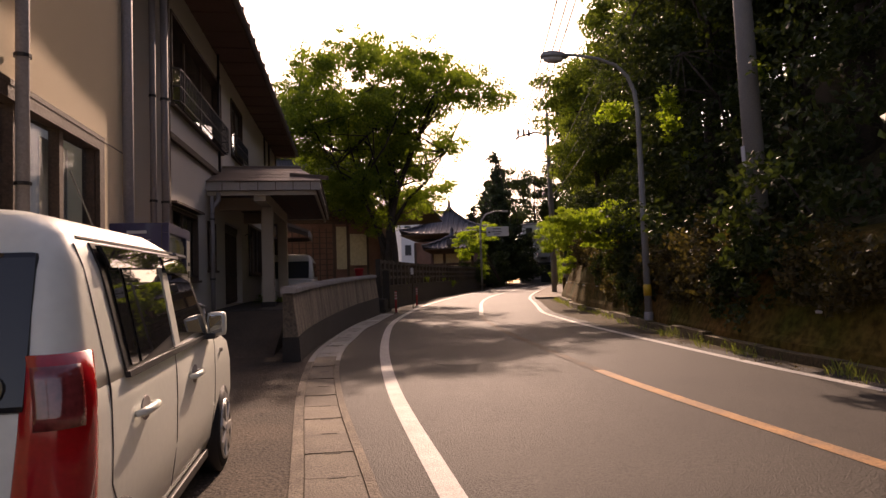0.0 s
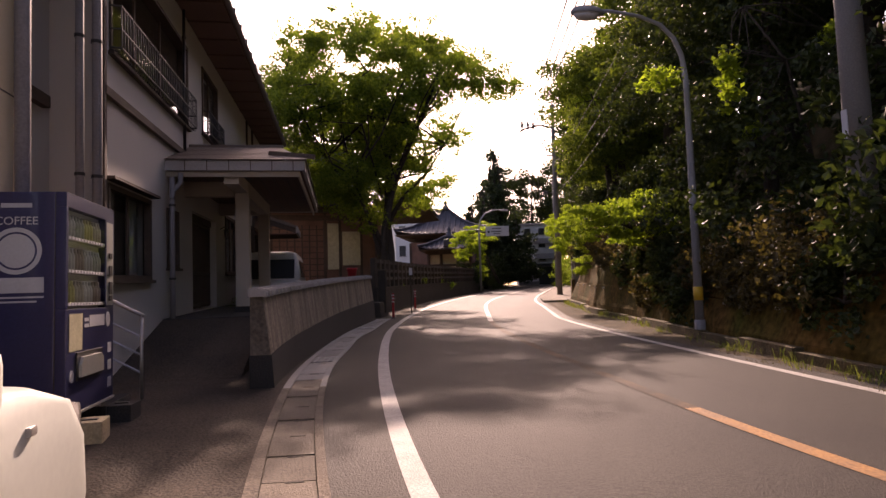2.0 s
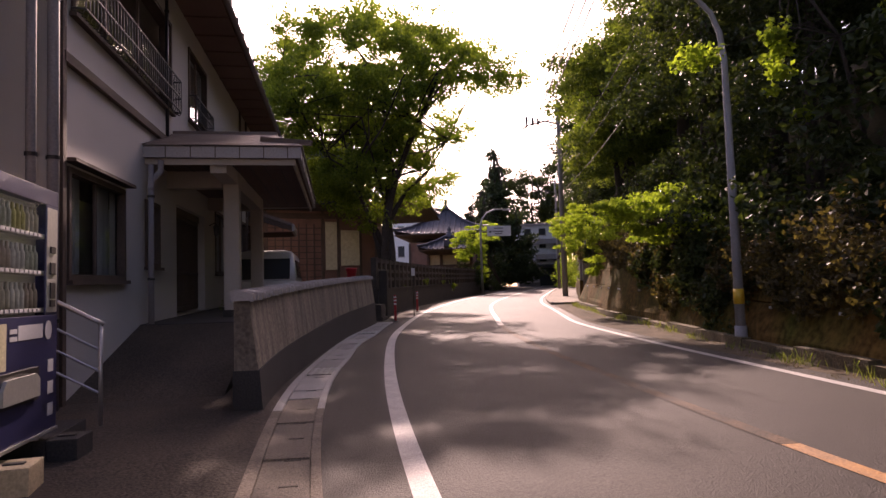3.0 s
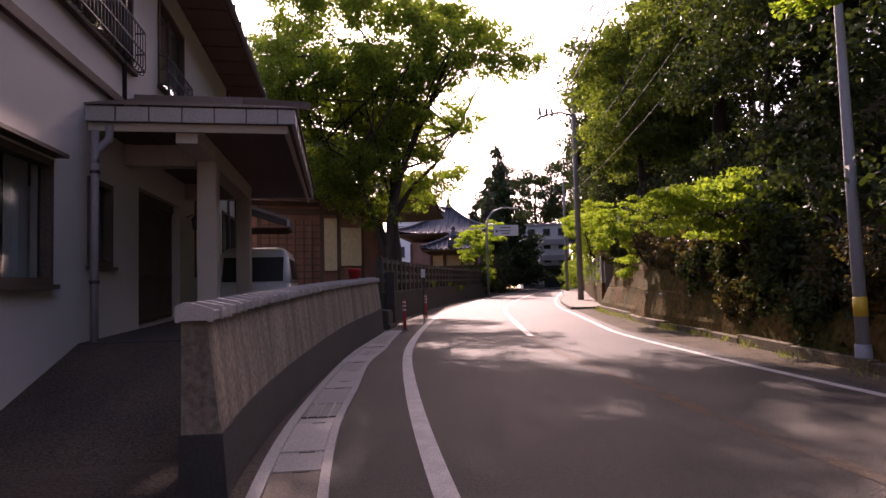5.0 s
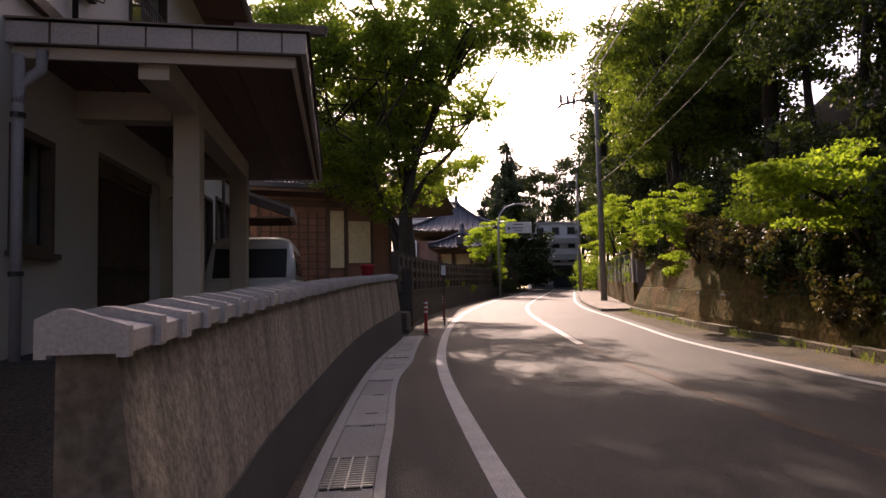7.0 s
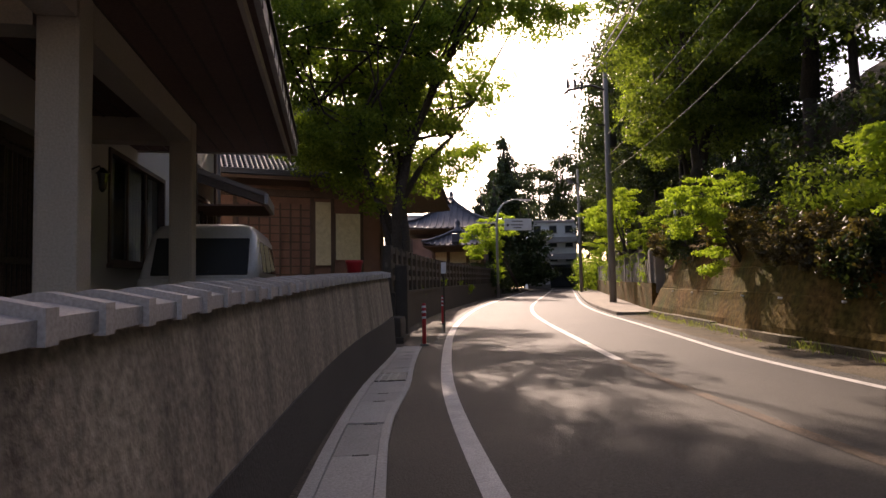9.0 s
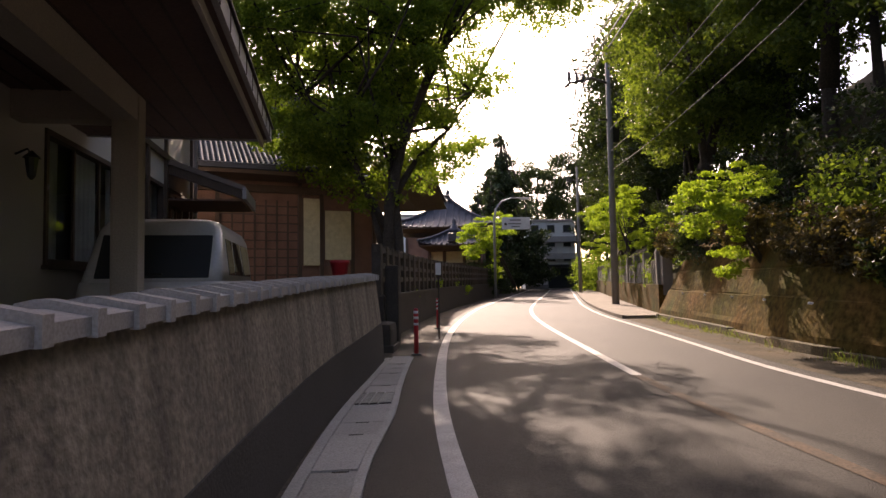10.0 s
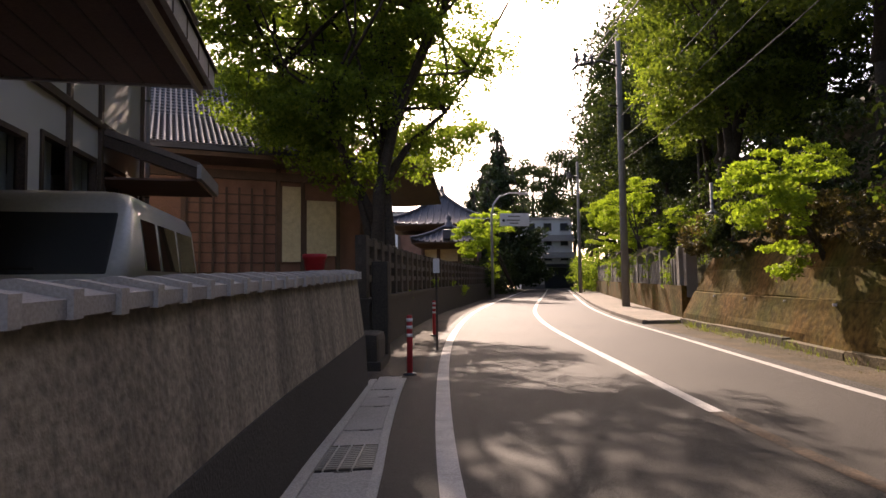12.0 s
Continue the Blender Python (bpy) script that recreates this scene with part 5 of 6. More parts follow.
for y in (0.0, -2.24):
    part("wheel_arch", tubed([(0.60, y, 0.27), (0.733 if y == 0 else 0.70, y, 0.27)], 0.30, 28), TRIM, body, "", True)
    for s in (1, -1):
        w = part("wheel", tubed([(s * 0.60, y, 0.27), (s * 0.62, y, 0.27), (s * 0.72, y, 0.27), (s * 0.745, y, 0.27)], [0.24, 0.27, 0.27, 0.245], 28), TYRE, car, "black tyre with silver spoked cover", True)
        part("rim", tubed([(s * 0.70, y, 0.27), (s * 0.748, y, 0.27)], [0.19, 0.20], 24), TRIM, w)
        part("rim_ring", tubed([(s * 0.742, y + 0.195 * math.cos(a * math.pi / 14), 0.27 + 0.195 * math.sin(a * math.pi / 14)) for a in range(29)], 0.014, 6, False), ALLOY, w, "", True)
        for k in range(7):
            a = 2 * math.pi * k / 7
            part("spoke", boxed(-0.006, 0.006, 0.03, 0.19, -0.026, 0.026, 0.004, pose(s * 0.752, y, 0.27, math.degrees(a), 0, 0)), ALLOY, w)
        part("hub", tubed([(s * 0.745, y, 0.27), (s * 0.762, y, 0.27)], 0.04, 14), ALLOY, w)

# ---- street lamps, poles, wires ----
lamp = thing("street_lamp", pose(6.24, 13.82, 0.26), "grey steel street lamp with curved arm and yellow band", "street lamp")
part("pole", tubed([(0, 0, 0), (0, 0, 2.5), (0, 0, 5.0), (-0.06, 0, 5.5), (-0.22, -0.02, 5.85), (-0.5, -0.05, 6.1), (-0.95, -0.1, 6.24), (-1.5, -0.14, 6.30), (-1.75, -0.16, 6.30)], [0.085, 0.072, 0.055, 0.05, 0.045, 0.04, 0.036, 0.033, 0.033], 12), POLE_GREY, lamp, "", True)
part("reflective_band", tubed([(0, 0, 0.72), (0, 0, 0.98)], 0.088, 14), BAND_Y, lamp, "yellow reflective band", True)
part("base_sleeve", tubed([(0, 0, -0.05), (0, 0, 0.35)], [0.11, 0.10], 12), POLE_GREY, lamp, "", True)
head = part("lamp_head", lofted([[(x + sx * rx * math.cos(a * math.pi / 8), ry * math.sin(a * math.pi / 8) - 0.17, z) for a in range(16)] for x, rx, ry, z, sx in ((-2.05, 0.10, 0.05, 6.38, 1), (-2.03, 0.26, 0.12, 6.34, 1), (-2.0, 0.34, 0.16, 6.27, 1), (-2.0, 0.33, 0.15, 6.22, 1))]), POLE_GREY, lamp, "oval lamp head", True)
part("lamp_glass", lofted([[(-2.03 + rx * math.cos(a * math.pi / 8), ry * math.sin(a * math.pi / 8) - 0.17, z) for a in range(16)] for rx, ry, z in ((0.06, 0.04, 6.10), (0.2, 0.1, 6.13), (0.27, 0.13, 6.219))]), CLEARLENS, head, "", True)

pole = thing("utility_pole", pose(11.55, 39.4, 0.79) @ Matrix.Diagonal((1, 1, 1.045, 1)), "dark utility pole with wire arm and insulators", "utility pole")
part("pole", tubed([(0, 0, 0), (0, 0, 11.3)], [0.17, 0.11], 12), POLE_CONC, pole, "", True)
part("top_spike", tubed([(0, 0, 11.3), (0, 0, 11.75), (-0.25, 0, 11.75)], 0.03, 6), DARK_METAL, pole)
part("arm", tubed([(0, 0, 9.9), (-0.9, -0.3, 10.0), (-1.7, -0.5, 9.75), (-2.1, -0.6, 9.65), (-2.3, -0.6, 9.45)], 0.055, 6), DARK_METAL, pole)
for dx in (-1.35, -1.7, -2.1):
    part("insulator", tubed([(dx, dx * 0.28, 9.75), (dx, dx * 0.28, 10.15)], [0.09, 0.06], 8), DARK_METAL, pole)
part("wire_bracket", boxed(-0.5, 0.1, -0.04, 0.04, 8.2, 8.28), DARK_METAL, pole)
part("junction_box", boxed(0.1, 0.4, -0.15, 0.15, 7.2, 7.9, 0.03), DARK_METAL, pole)
back_pole = thing("utility_pole", pose(0.5, -9.5, g(-9.5)), "grey concrete utility pole beside the gutter", "utility pole")
part("pole", tubed([(0, 0, -0.2), (0, 0, 11.9)], [0.19, 0.13], 12), POLE_CONC, back_pole, "", True)
part("arm", tubed([(-0.6, 0, 11.5), (1.2, 0, 11.5)], 0.04, 6), DARK_METAL, back_pole)
near_pole = thing("utility_pole", pose(6.68, 10.15, 1.0, 0, -0.6, 0), "grey concrete utility pole rising from the bank", "utility pole")
part("pole", tubed([(0, 0, -0.9), (0, 0, 10.6)], [0.19, 0.13], 12), POLE_CONC, near_pole, "", True)
part("number_tag", boxed(-0.2, -0.185, -0.05, 0.05, 2.2, 2.6), LOGO, near_pole, "small pale tag")
part("arm", tubed([(0.3, 0, 9.6), (-1.6, 0, 9.7)], 0.04, 6), DARK_METAL, near_pole)
far_pole = copy_thing(pole, pose(18.4, 62.0, 1.2, 0, 0, 30) @ Matrix.Scale(0.9, 4))
tagged(far_pole, "far dark utility pole beside the road")


def wire(a, b, sag, r=0.028):
    """A cable that hangs between two points."""
    a, b = Vector(a), Vector(b)
    pts = [a.lerp(b, i / 14) - Vector((0, 0, sag * 4 * (i / 14) * (1 - i / 14))) for i in range(15)]
    bm = tubed(pts, r, 5, False)
    return tagged(ob_of("power_cable", bm, TRIM), "black overhead cable between the utility poles", "cable", "overhead cables")


for dx, z, sag in ((-1.35, 10.2, 0.9), (-1.7, 10.2, 1.0), (-2.1, 10.15, 1.0)):
    wire((11.55 + dx, 39.4 + dx * 0.28, 0.79 + z), (2.6 + dx * 0.75, -9.5, 11.35), sag)
    wire((11.55 + dx, 39.4 + dx * 0.28, 0.79 + z), (18.4 + dx, 62, 10.2), 0.5)
for z, sag in ((8.9, 0.5), (7.9, 0.6), (7.0, 0.7)):
    wire((11.5, 39.3, z), (7.0, 9.95, z + 2.3), sag, 0.014)


# ---- right side: bank wall, pavement, stone fence ----
bm = bmesh.new()
rows = []
COURSES = ((0.10, -0.1), (0.15, 0.22), (0.20, 0.30), (0.36, 0.70), (0.39, 0.715), (0.40, 0.74), (0.57, 1.16), (0.60, 1.175), (0.61, 1.20), (0.70, 1.42), (0.88, 1.66))
for i in range(146):
    y = -12 + (31.7 + 12) * i / 145
    pts = []
    for k, (dx, dz) in enumerate(COURSES):
        dent = 0.05 * noise.noise((y * 0.7, k * 0.6, 4)) + 0.022 * noise.noise((y * 3.1, dz * 3.0, 9))
        top = 0.09 * math.sin(y * 0.9) + 0.07 * noise.noise((y * 1.7, 0, 2)) if k > 8 else 0.0
        pts.append(bm.verts.new((bank(y) + dx + dent, y - 0.5 * max(dz, 0.0) * max(0, i - 137) / 8, g(y) + dz * bank_rise(y) + top)))
    rows.append(pts + [bm.verts.new((bank(y) + 1.7, y, g(y) + 1.9 * bank_rise(y))), bm.verts.new((bank(y) + 1.7, y, g(y) - 0.1))])
for a, b in zip(rows, rows[1:]):
    for k in range(len(a) - 1):
        bm.faces.new((a[k], a[k + 1], b[k + 1], b[k]))
bm.faces.new(rows[-1])
bmesh.ops.recalc_face_normals(bm, faces=bm.faces[:])
structure("bank_wall", bm, MOSSY, "leaning concrete bank wall, brown and green with moss", "wall")
KERB_OLD = mat("old mossy kerb concrete", (0.12, 0.085, 0.042), 0.95, 0.4, 2.0, 30, 0.8, tint=(0.05, 0.05, 0.02), piece=0.25)
kerb_t = thing("bank_kerb", pose(0, 0, 0), "low weathered concrete kerb at the foot of the bank wall", "kerb")
rng = random.Random(8)
y = -2.0
while y < 31.0:
    n = rng.uniform(1.5, 2.1)
    part("kerb_block", solid_strip(off(bank, -0.06 + rng.uniform(-0.01, 0.01)), off(bank, 0.12), y, min(y + n - 0.015, 31.2), 0.5, -0.1, 0.15 + rng.uniform(-0.05, 0.03)), KERB_OLD, kerb_t)
    y += n
for i in range(14):
    y = 6 + i * 1.8
    tag = tubed([(-0.01, 0, 0), (0.12, 0, 0.0)], 0.022, 8)
    o = ob_of("drain_spout", tag, BANDW)
    o.matrix_basis = pose(bank(y) + 0.30, y, g(y) + 0.66 * bank_rise(y), 0, 8, -12)
    tagged(o, "small pale drain spout in the bank wall", "drain spout", "drain spouts in the bank wall")
PAVE = mat("worn pavement concrete", (0.20, 0.165, 0.125), 0.9, 0.35, 1.5, 40, 0.5, tint=(0.11, 0.09, 0.065), piece=0.15)
pave_in = off(edge_right, 0.28)
structure("pavement", solid_strip(off(pave_in, 0.14), off(bank, 0.3), 31.2, 92, 1.0, -0.1, 0.10), PAVE, "worn dusty concrete pavement", "pavement")
kerb = thing("kerb", pose(0, 0, 0), "pale concrete kerb along the pavement", "kerb")
y = 31.2
while y < 90:
    part("kerbstone", solid_strip(pave_in, off(pave_in, 0.135), y, y + 0.985, 0.5, -0.1, 0.115), PAVE, kerb)
    y += 1.0
low_wall_in = off(bank, 0.25)
structure("stone_base_wall", solid_strip(low_wall_in, off(bank, 1.5), 32.0, 70, 1.0, -0.1, 1.05), MOSSY, "mossy retaining wall under the stone fence", "wall")
fence_r = thing("stone_fence", pose(0, 0, 0), "grey stone pillar fence on the mossy wall", "fence")
for i in range(92):
    y = 32.5 + i * 0.36
    big = i % 8 == 0
    w, h = (0.13, 1.15) if big else (0.075, 0.85)
    bm = boxed(-w, w, -w, w, 0, h, 0.015)
    if big:
        bmesh.ops.translate(bm, vec=(0, 0, 0.06), verts=box(bm, -w * 0.8, w * 0.8, -w * 0.8, w * 0.8, h, h + 0.06).verts[:0])
    o = part("pillar", bm, STONE, fence_r)
    o.matrix_basis = pose(low_wall_in(y) + 0.2, y, g(y) + 1.05, rng.uniform(-1, 1), rng.uniform(-1, 1), -15)
for z in (0.25, 0.65):
    part("rail", solid_strip(off(low_wall_in, 0.16), off(low_wall_in, 0.24), 32.4, 65.5, 1.0, 1.05 + z, 1.15 + z), STONE, fence_r)
end = thing("stone_post", pose(10.2, 32.1, g(32.1) + 1.0, 0, 0, -15), "thick square stone gatepost with a pointed top", "post")
part("shaft", boxed(-0.16, 0.16, -0.16, 0.16, -0.3, 1.22, 0.02), STONE, end)
part("cap", lofted([[(-0.19, -0.19, 1.22), (0.19, -0.19, 1.22), (0.19, 0.19, 1.22), (-0.19, 0.19, 1.22)], [(-0.19, -0.19, 1.29), (0.19, -0.19, 1.29), (0.19, 0.19, 1.29), (-0.19, 0.19, 1.29)], [(-0.03, -0.03, 1.38), (0.03, -0.03, 1.38), (0.03, 0.03, 1.38), (-0.03, 0.03, 1.38)]]), STONE, end)
post = thing("garden_lamp", pose(10.3, 31.0, g(31) + 1.6), "thin grey pole with a small cap lamp on the bank", "lamp")
part("pole", tubed([(0, 0, -0.4), (0, 0, 2.4)], 0.045, 8), POLE_GREY, post, "", True)
part("cap", tubed([(0, 0, 1.5), (0, 0, 1.6)], [0.22, 0.05], 10), POLE_GREY, post, "", True)


def tufts(name, spots, h, label, seed, material=GRASS):
    """Grass blades in small tufts, as one mesh."""
    r = np.random.default_rng(seed)
    v, f = [], []
    for x, y, s in spots:
        for _ in range(int(14 * s)):
            a = r.uniform(0, 6.28)
            px, py = x + r.normal() * 0.07 * s, y + r.normal() * 0.12 * s
            hh, lean = h * s * r.uniform(0.4, 1.1), r.uniform(0.1, 0.6)
            dx, dy = math.cos(a), math.sin(a)
            z = g(py)
            i = len(v)
            v += [(px - dy * 0.006, py + dx * 0.006, z), (px + dy * 0.006, py - dx * 0.006, z), (px + dx * hh * lean * 0.5, py + dy * hh * lean * 0.5, z + hh * 0.7), (px + dx * hh * lean, py + dy * hh * lean, z + hh)]
            f += [(i, i + 1, i + 2), (i, i + 2, i + 3)]
    me = bpy.data.meshes.new(name)
    me.from_pydata(v, [], f)
    me.materials.append(material)
    return tagged(new(name, me), label, "grass", "", "stuff")


rr = random.Random(4)
tufts("grass", [(bank(y) - rr.uniform(0.08, 0.3), y, rr.uniform(0.5, 1.3)) for y in [rr.uniform(4, 31) for _ in range(90)]], 0.16, "sparse grass and weeds along the foot of the bank", 1)
tufts("leaf_litter", [(bank(y) - rr.uniform(0.05, 0.55), y, rr.uniform(0.5, 1.0)) for y in [rr.uniform(3, 32) for _ in range(260)]], 0.035, "dry leaf litter beside the road", 2, LEAF_DRY)

# ---- left side beyond the low wall ----
REDP = mat("red plastic", (0.45, 0.025, 0.03), 0.45, 0.12, 3.0, 50, 0.05)


def bollard(x, y):
    b = thing("bollard", pose(x, y, g(y)), "red plastic road bollard with white reflective bands", "bollard", "road bollards")
    part("post", tubed([(0, 0, 0), (0, 0, 0.80), (0, 0, 0.82)], [0.04, 0.04, 0.03], 14), REDP, b, "", True)
    for z in (0.52, 0.63, 0.73):
        part("band", tubed([(0, 0, z), (0, 0, z + 0.045)], 0.0425, 14), BANDW, b, "", True)
    part("foot", tubed([(0, 0, -0.01), (0, 0, 0.03)], [0.11, 0.08], 14), TRIM, b, "", True)


bollard(0.80, 23.35), bollard(1.97, 29.1)
# fence stone, with the tree's shade put into its base colour
OLD_STONE = mat("shade-darkened stone", (0.09, 0.07, 0.052), 0.9, 0.3, 2.0, 40, 0.5, tint=(0.04, 0.034, 0.024), piece=0.2)
verge = off(edge_left, -1.25)
fence_l = thing("temple_fence", pose(0, 0, 0), "dark stone balustrade on a low stone wall beside the road", "fence")
part("base_wall", solid_strip(off(verge, -0.35), verge, 25.0, 57, 1.0, -0.1, 0.92), DARK_STONE, fence_l, "dark stone base wall")
part("cap_course", solid_strip(off(verge, -0.38), off(verge, 0.03), 25.0, 57, 1.0, 0.92, 1.0), DARK_STONE, fence_l)
for i in range(33):
    y = 25.4 + i * 0.97
    o = part("baluster_post", boxed(-0.10, 0.10, -0.10, 0.10, 0, 1.08, 0.015), OLD_STONE, fence_l)
    o.matrix_basis = pose(verge(y) - 0.17, y, g(y) + 1.0, 0, 0, -18)
for z in (0.30, 0.60, 0.94):
    part("fence_rail", solid_strip(off(verge, -0.23), off(verge, -0.11), 25.3, 56.6, 1.0, 0.98 + z, 1.10 + z), OLD_STONE, fence_l)
gp = thing("gate_post", pose(0.52, 25.25, g(25.25), 0, 0, -14), "broad dark stone post at the fence's end", "post")
part("shaft", boxed(-0.14, 0.14, -0.14, 0.14, -0.1, 1.62, 0.04), DARK_STONE, gp)
part("notice", boxed(0.76, 0.88, 1.20, 1.21, 1.45, 1.72), BANDW, gp, "small white notice")
part("notice_post", boxed(0.80, 0.84, 1.211, 1.24, -0.1, 1.7), OLD_STONE, gp)
blk = thing("stone_planter", pose(0.15, 24.3, g(24.3), 0, 0, -10), "low dark stone edging at the tree's foot", "planter")
part("block", boxed(-0.6, 0.32, -0.45, 0.6, -0.1, 0.52, 0.12), DARK_STONE, blk)
part("ledge", boxed(-0.65, 0.37, -0.5, 0.65, -0.1, 0.12, 0.03), DARK_STONE, blk)
structure("verge", strip(bmesh.new(), verge, off(edge_left, -0.3), 22.8, 92, 1.0, 0.001), OLD_ASPHALT, "worn asphalt verge between fence and road", "ground")
hedge = shrub(pose(2.6, 37.5, 1.6), "green shrub behind the temple fence", [(0, 0, 0.5, 0.7, 0.9, 0.6)], 20, 0.3, 90, 0.08, LEAF_FRESH, 51, "shrubs in the temple garden")
for x, y, z, s in ((4.4, 42.5, 1.7, .8), (5.2, 44.5, 1.5, .7), (1.2, 31.6, 1.3, .6)):
    copy_thing(hedge, pose(x, y, z, 0, 0, x * 77) @ Matrix.Scale(s, 4))
yew = shrub(pose(8.4, 55.6, 1.0), "dark clipped evergreen beside the road", [(0, 0, 1.2, 1.3, 1.5, 1.5)], 40, 0.5, 110, 0.14, LEAF_DARK, 52, "shrubs in the temple garden")
for x, y, s in ((10.3, 60, 1.0), (12.4, 65.5, 1.3), (13.9, 70, 1.3)):
    copy_thing(yew, pose(x, y, g(y), 0, 0, x * 50) @ Matrix.Scale(s, 4))
# street lamp with the road sign
sl = thing("sign_lamp", pose(9.5, 54.6, 1.09), "grey street lamp carrying a white road sign", "street lamp")
part("pole", tubed([(0, 0, 0), (0, 0, 5.4), (0.15, 0, 6.2), (0.6, 0.2, 6.75), (1.4, 0.5, 7.05), (2.2, 0.8, 7.1)], [0.10, 0.09, 0.07, 0.06, 0.05, 0.05], 10), POLE_GREY, sl, "", True)
part("lamp_head", boxed(2.1, 2.75, 0.75, 1.0, 7.0, 7.15, 0.05), POLE_GREY, sl)
sg = part("sign_plate", boxed(0.55, 2.55, -0.06, -0.02, 4.75, 5.6, 0.03), BANDW, sl, "white road sign with unreadable print")
for x, z, w in ((1.1, 5.36, 0.8), (1.0, 5.1, 0.9), (1.2, 4.9, 0.6)):
    part("print_bar", boxed(x, x + w, -0.066, -0.058, z, z + 0.09), POLE_CONC, sg)
part("print_dot", tubed([(0.8, -0.067, 5.12), (0.8, -0.058, 5.12)], 0.1, 12), TRIM, sg)
part("bracket", boxed(0, 0.6, -0.02, 0.02, 5.15, 5.2), POLE_GREY, sl)


# ---- temple roofs ----
def hip_roof(th, half_x, half_y, z0, z1, ribs, power=1.7):
    """A sweeping four-sided tiled roof with ribs, hips and finial."""
    def at(u, v, t):
        s = (1 - t) ** 1.0
        up = 0.10 * (abs(u) ** 4) * (1 - t) * half_x
        return Vector((u * half_x * s, v * half_y * s, z0 + (z1 - z0) * (t ** power) + up))
    bm = bmesh.new()
    n = 10
    for side in range(4):
        def P(a, t):
            u, v = ((a, -1), (1, a), (-a, 1), (-1, -a))[side]
            w = at(a, 1, t)
            s = 1 - t
            return Vector((u * half_x * s, v * half_y * s, w.z))
        gridv = [[bm.verts.new(P(-1 + 2 * i / n, j / 8 * 0.97)) for i in range(n + 1)] for j in range(9)]
        for a, b in zip(gridv, gridv[1:]):
            for i in range(n):
                bm.faces.new((a[i], a[i + 1], b[i + 1], b[i]))
    part("tiled_roof", bm, TILE, th, "grey-blue tiled roof", True)
    for side in range(4):
        for i in range(ribs):
            a = -0.94 + 1.88 * i / (ribs - 1)
            pts = []
            for j in range(6):
                t = j / 5 * (1 - abs(a)) * 0.97
                s = 1 - t
                aa = a / s if s > abs(a) else math.copysign(1, a)
                u, v = ((aa, -1), (1, aa), (-aa, 1), (-1, -aa))[side]
                pts.append((u * half_x * s, v * half_y * s, z0 + (z1 - z0) * (t ** power) + 0.10 * abs(aa) ** 4 * (1 - t) * half_x + 0.03))
            part("tile_rib", tubed(pts, 0.085, 5), TILE, th)
        u, v = ((-1, -1), (1, -1), (1, 1), (-1, 1))[side]
        part("hip_ridge", tubed([(u * half_x * (1 - t), v * half_y * (1 - t), z0 + (z1 - z0) * t ** power + 0.10 * (1 - t) * half_x + 0.1) for t in (0, 0.15, 0.35, 0.6, 0.97)], [0.10, 0.12, 0.13, 0.13, 0.13], 6), TILE, th)
    part("eave_board", lofted([[(sx * half_x * k, sy * half_y * k, z) for sx, sy in ((-1, -1), (1, -1), (1, 1), (-1, 1))] for k, z in ((0.72, z0 - 0.42), (0.98, z0 - 0.1), (0.98, z0 - 0.02))]), BROWN_WOOD, th)
    part("finial", tubed([(0, 0, z1 - 0.25), (0, 0, z1), (0, 0, z1 + 0.02), (0, 0, z1 + 0.25), (0, 0, z1 + 0.3), (0, 0, z1 + 0.55), (0, 0, z1 + 0.75), (0, 0, z1 + 0.95)], [0.5, 0.45, 0.3, 0.28, 0.14, 0.22, 0.16, 0.02], 10), TILE, th, "stone finial", True)


pav = thing("temple_pavilion", pose(8.9, 71.5, 2.05, 0, 0, -14), "temple hall with sweeping grey-blue tiled roof and finial", "temple")
hip_roof(pav, 5.0, 4.8, 5.3, 8.5, 17)
part("hall_wall", boxed(-3.6, 3.6, -3.4, 3.4, -0.8, 4.5), RED_WOOD, pav)
for x in (-3.5, -1.2, 1.2, 3.5):
    part("column", boxed(x - 0.12, x + 0.12, -3.5, -3.38, 0, 4.4), BROWN_WOOD, pav)
gate = thing("temple_gate", pose(7.9, 62.0, 1.24, 0, 0, -14), "small temple gate with tiled roof and plastered bays", "temple gate")
hip_roof(gate, 2.7, 2.3, 4.0, 5.4, 13, 1.4)
part("gate_wall", boxed(-2.0, 2.0, -0.15, 0.15, 0, 4.0), CREAM, gate, "cream plaster between timbers")
for x in (-2.0, -0.8, 0.8, 2.0):
    part("gate_post", boxed(x - 0.13, x + 0.13, -0.3, 0.3, 0, 4.1), BROWN_WOOD, gate)
for z in (2.4, 3.7):
    part("gate_beam", boxed(-2.3, 2.3, -0.22, 0.22, z, z + 0.25), BROWN_WOOD, gate)
part("bell_gable", boxed(-0.3, 0.3, -2.2, -1.6, 4.2, 4.9, 0.08), TILE, gate)

main = thing("temple_main_hall", pose(-1.5, 49.4, 1.85, 0, 0, -12), "large temple hall with grey-blue tiled roof behind the tree", "temple")
hip_roof(main, 6.6, 6.0, 5.4, 9.0, 23)
part("hall_wall", boxed(-4.6, 2.0, -4.2, 4.2, -1.1, 5.0), RED_WOOD, main)
for i in range(5):
    part("column", boxed(-4.6 + i * 1.6 - 0.14, -4.6 + i * 1.6 + 0.14, -4.34, -4.18, -1.1, 5.0), BROWN_WOOD, main)

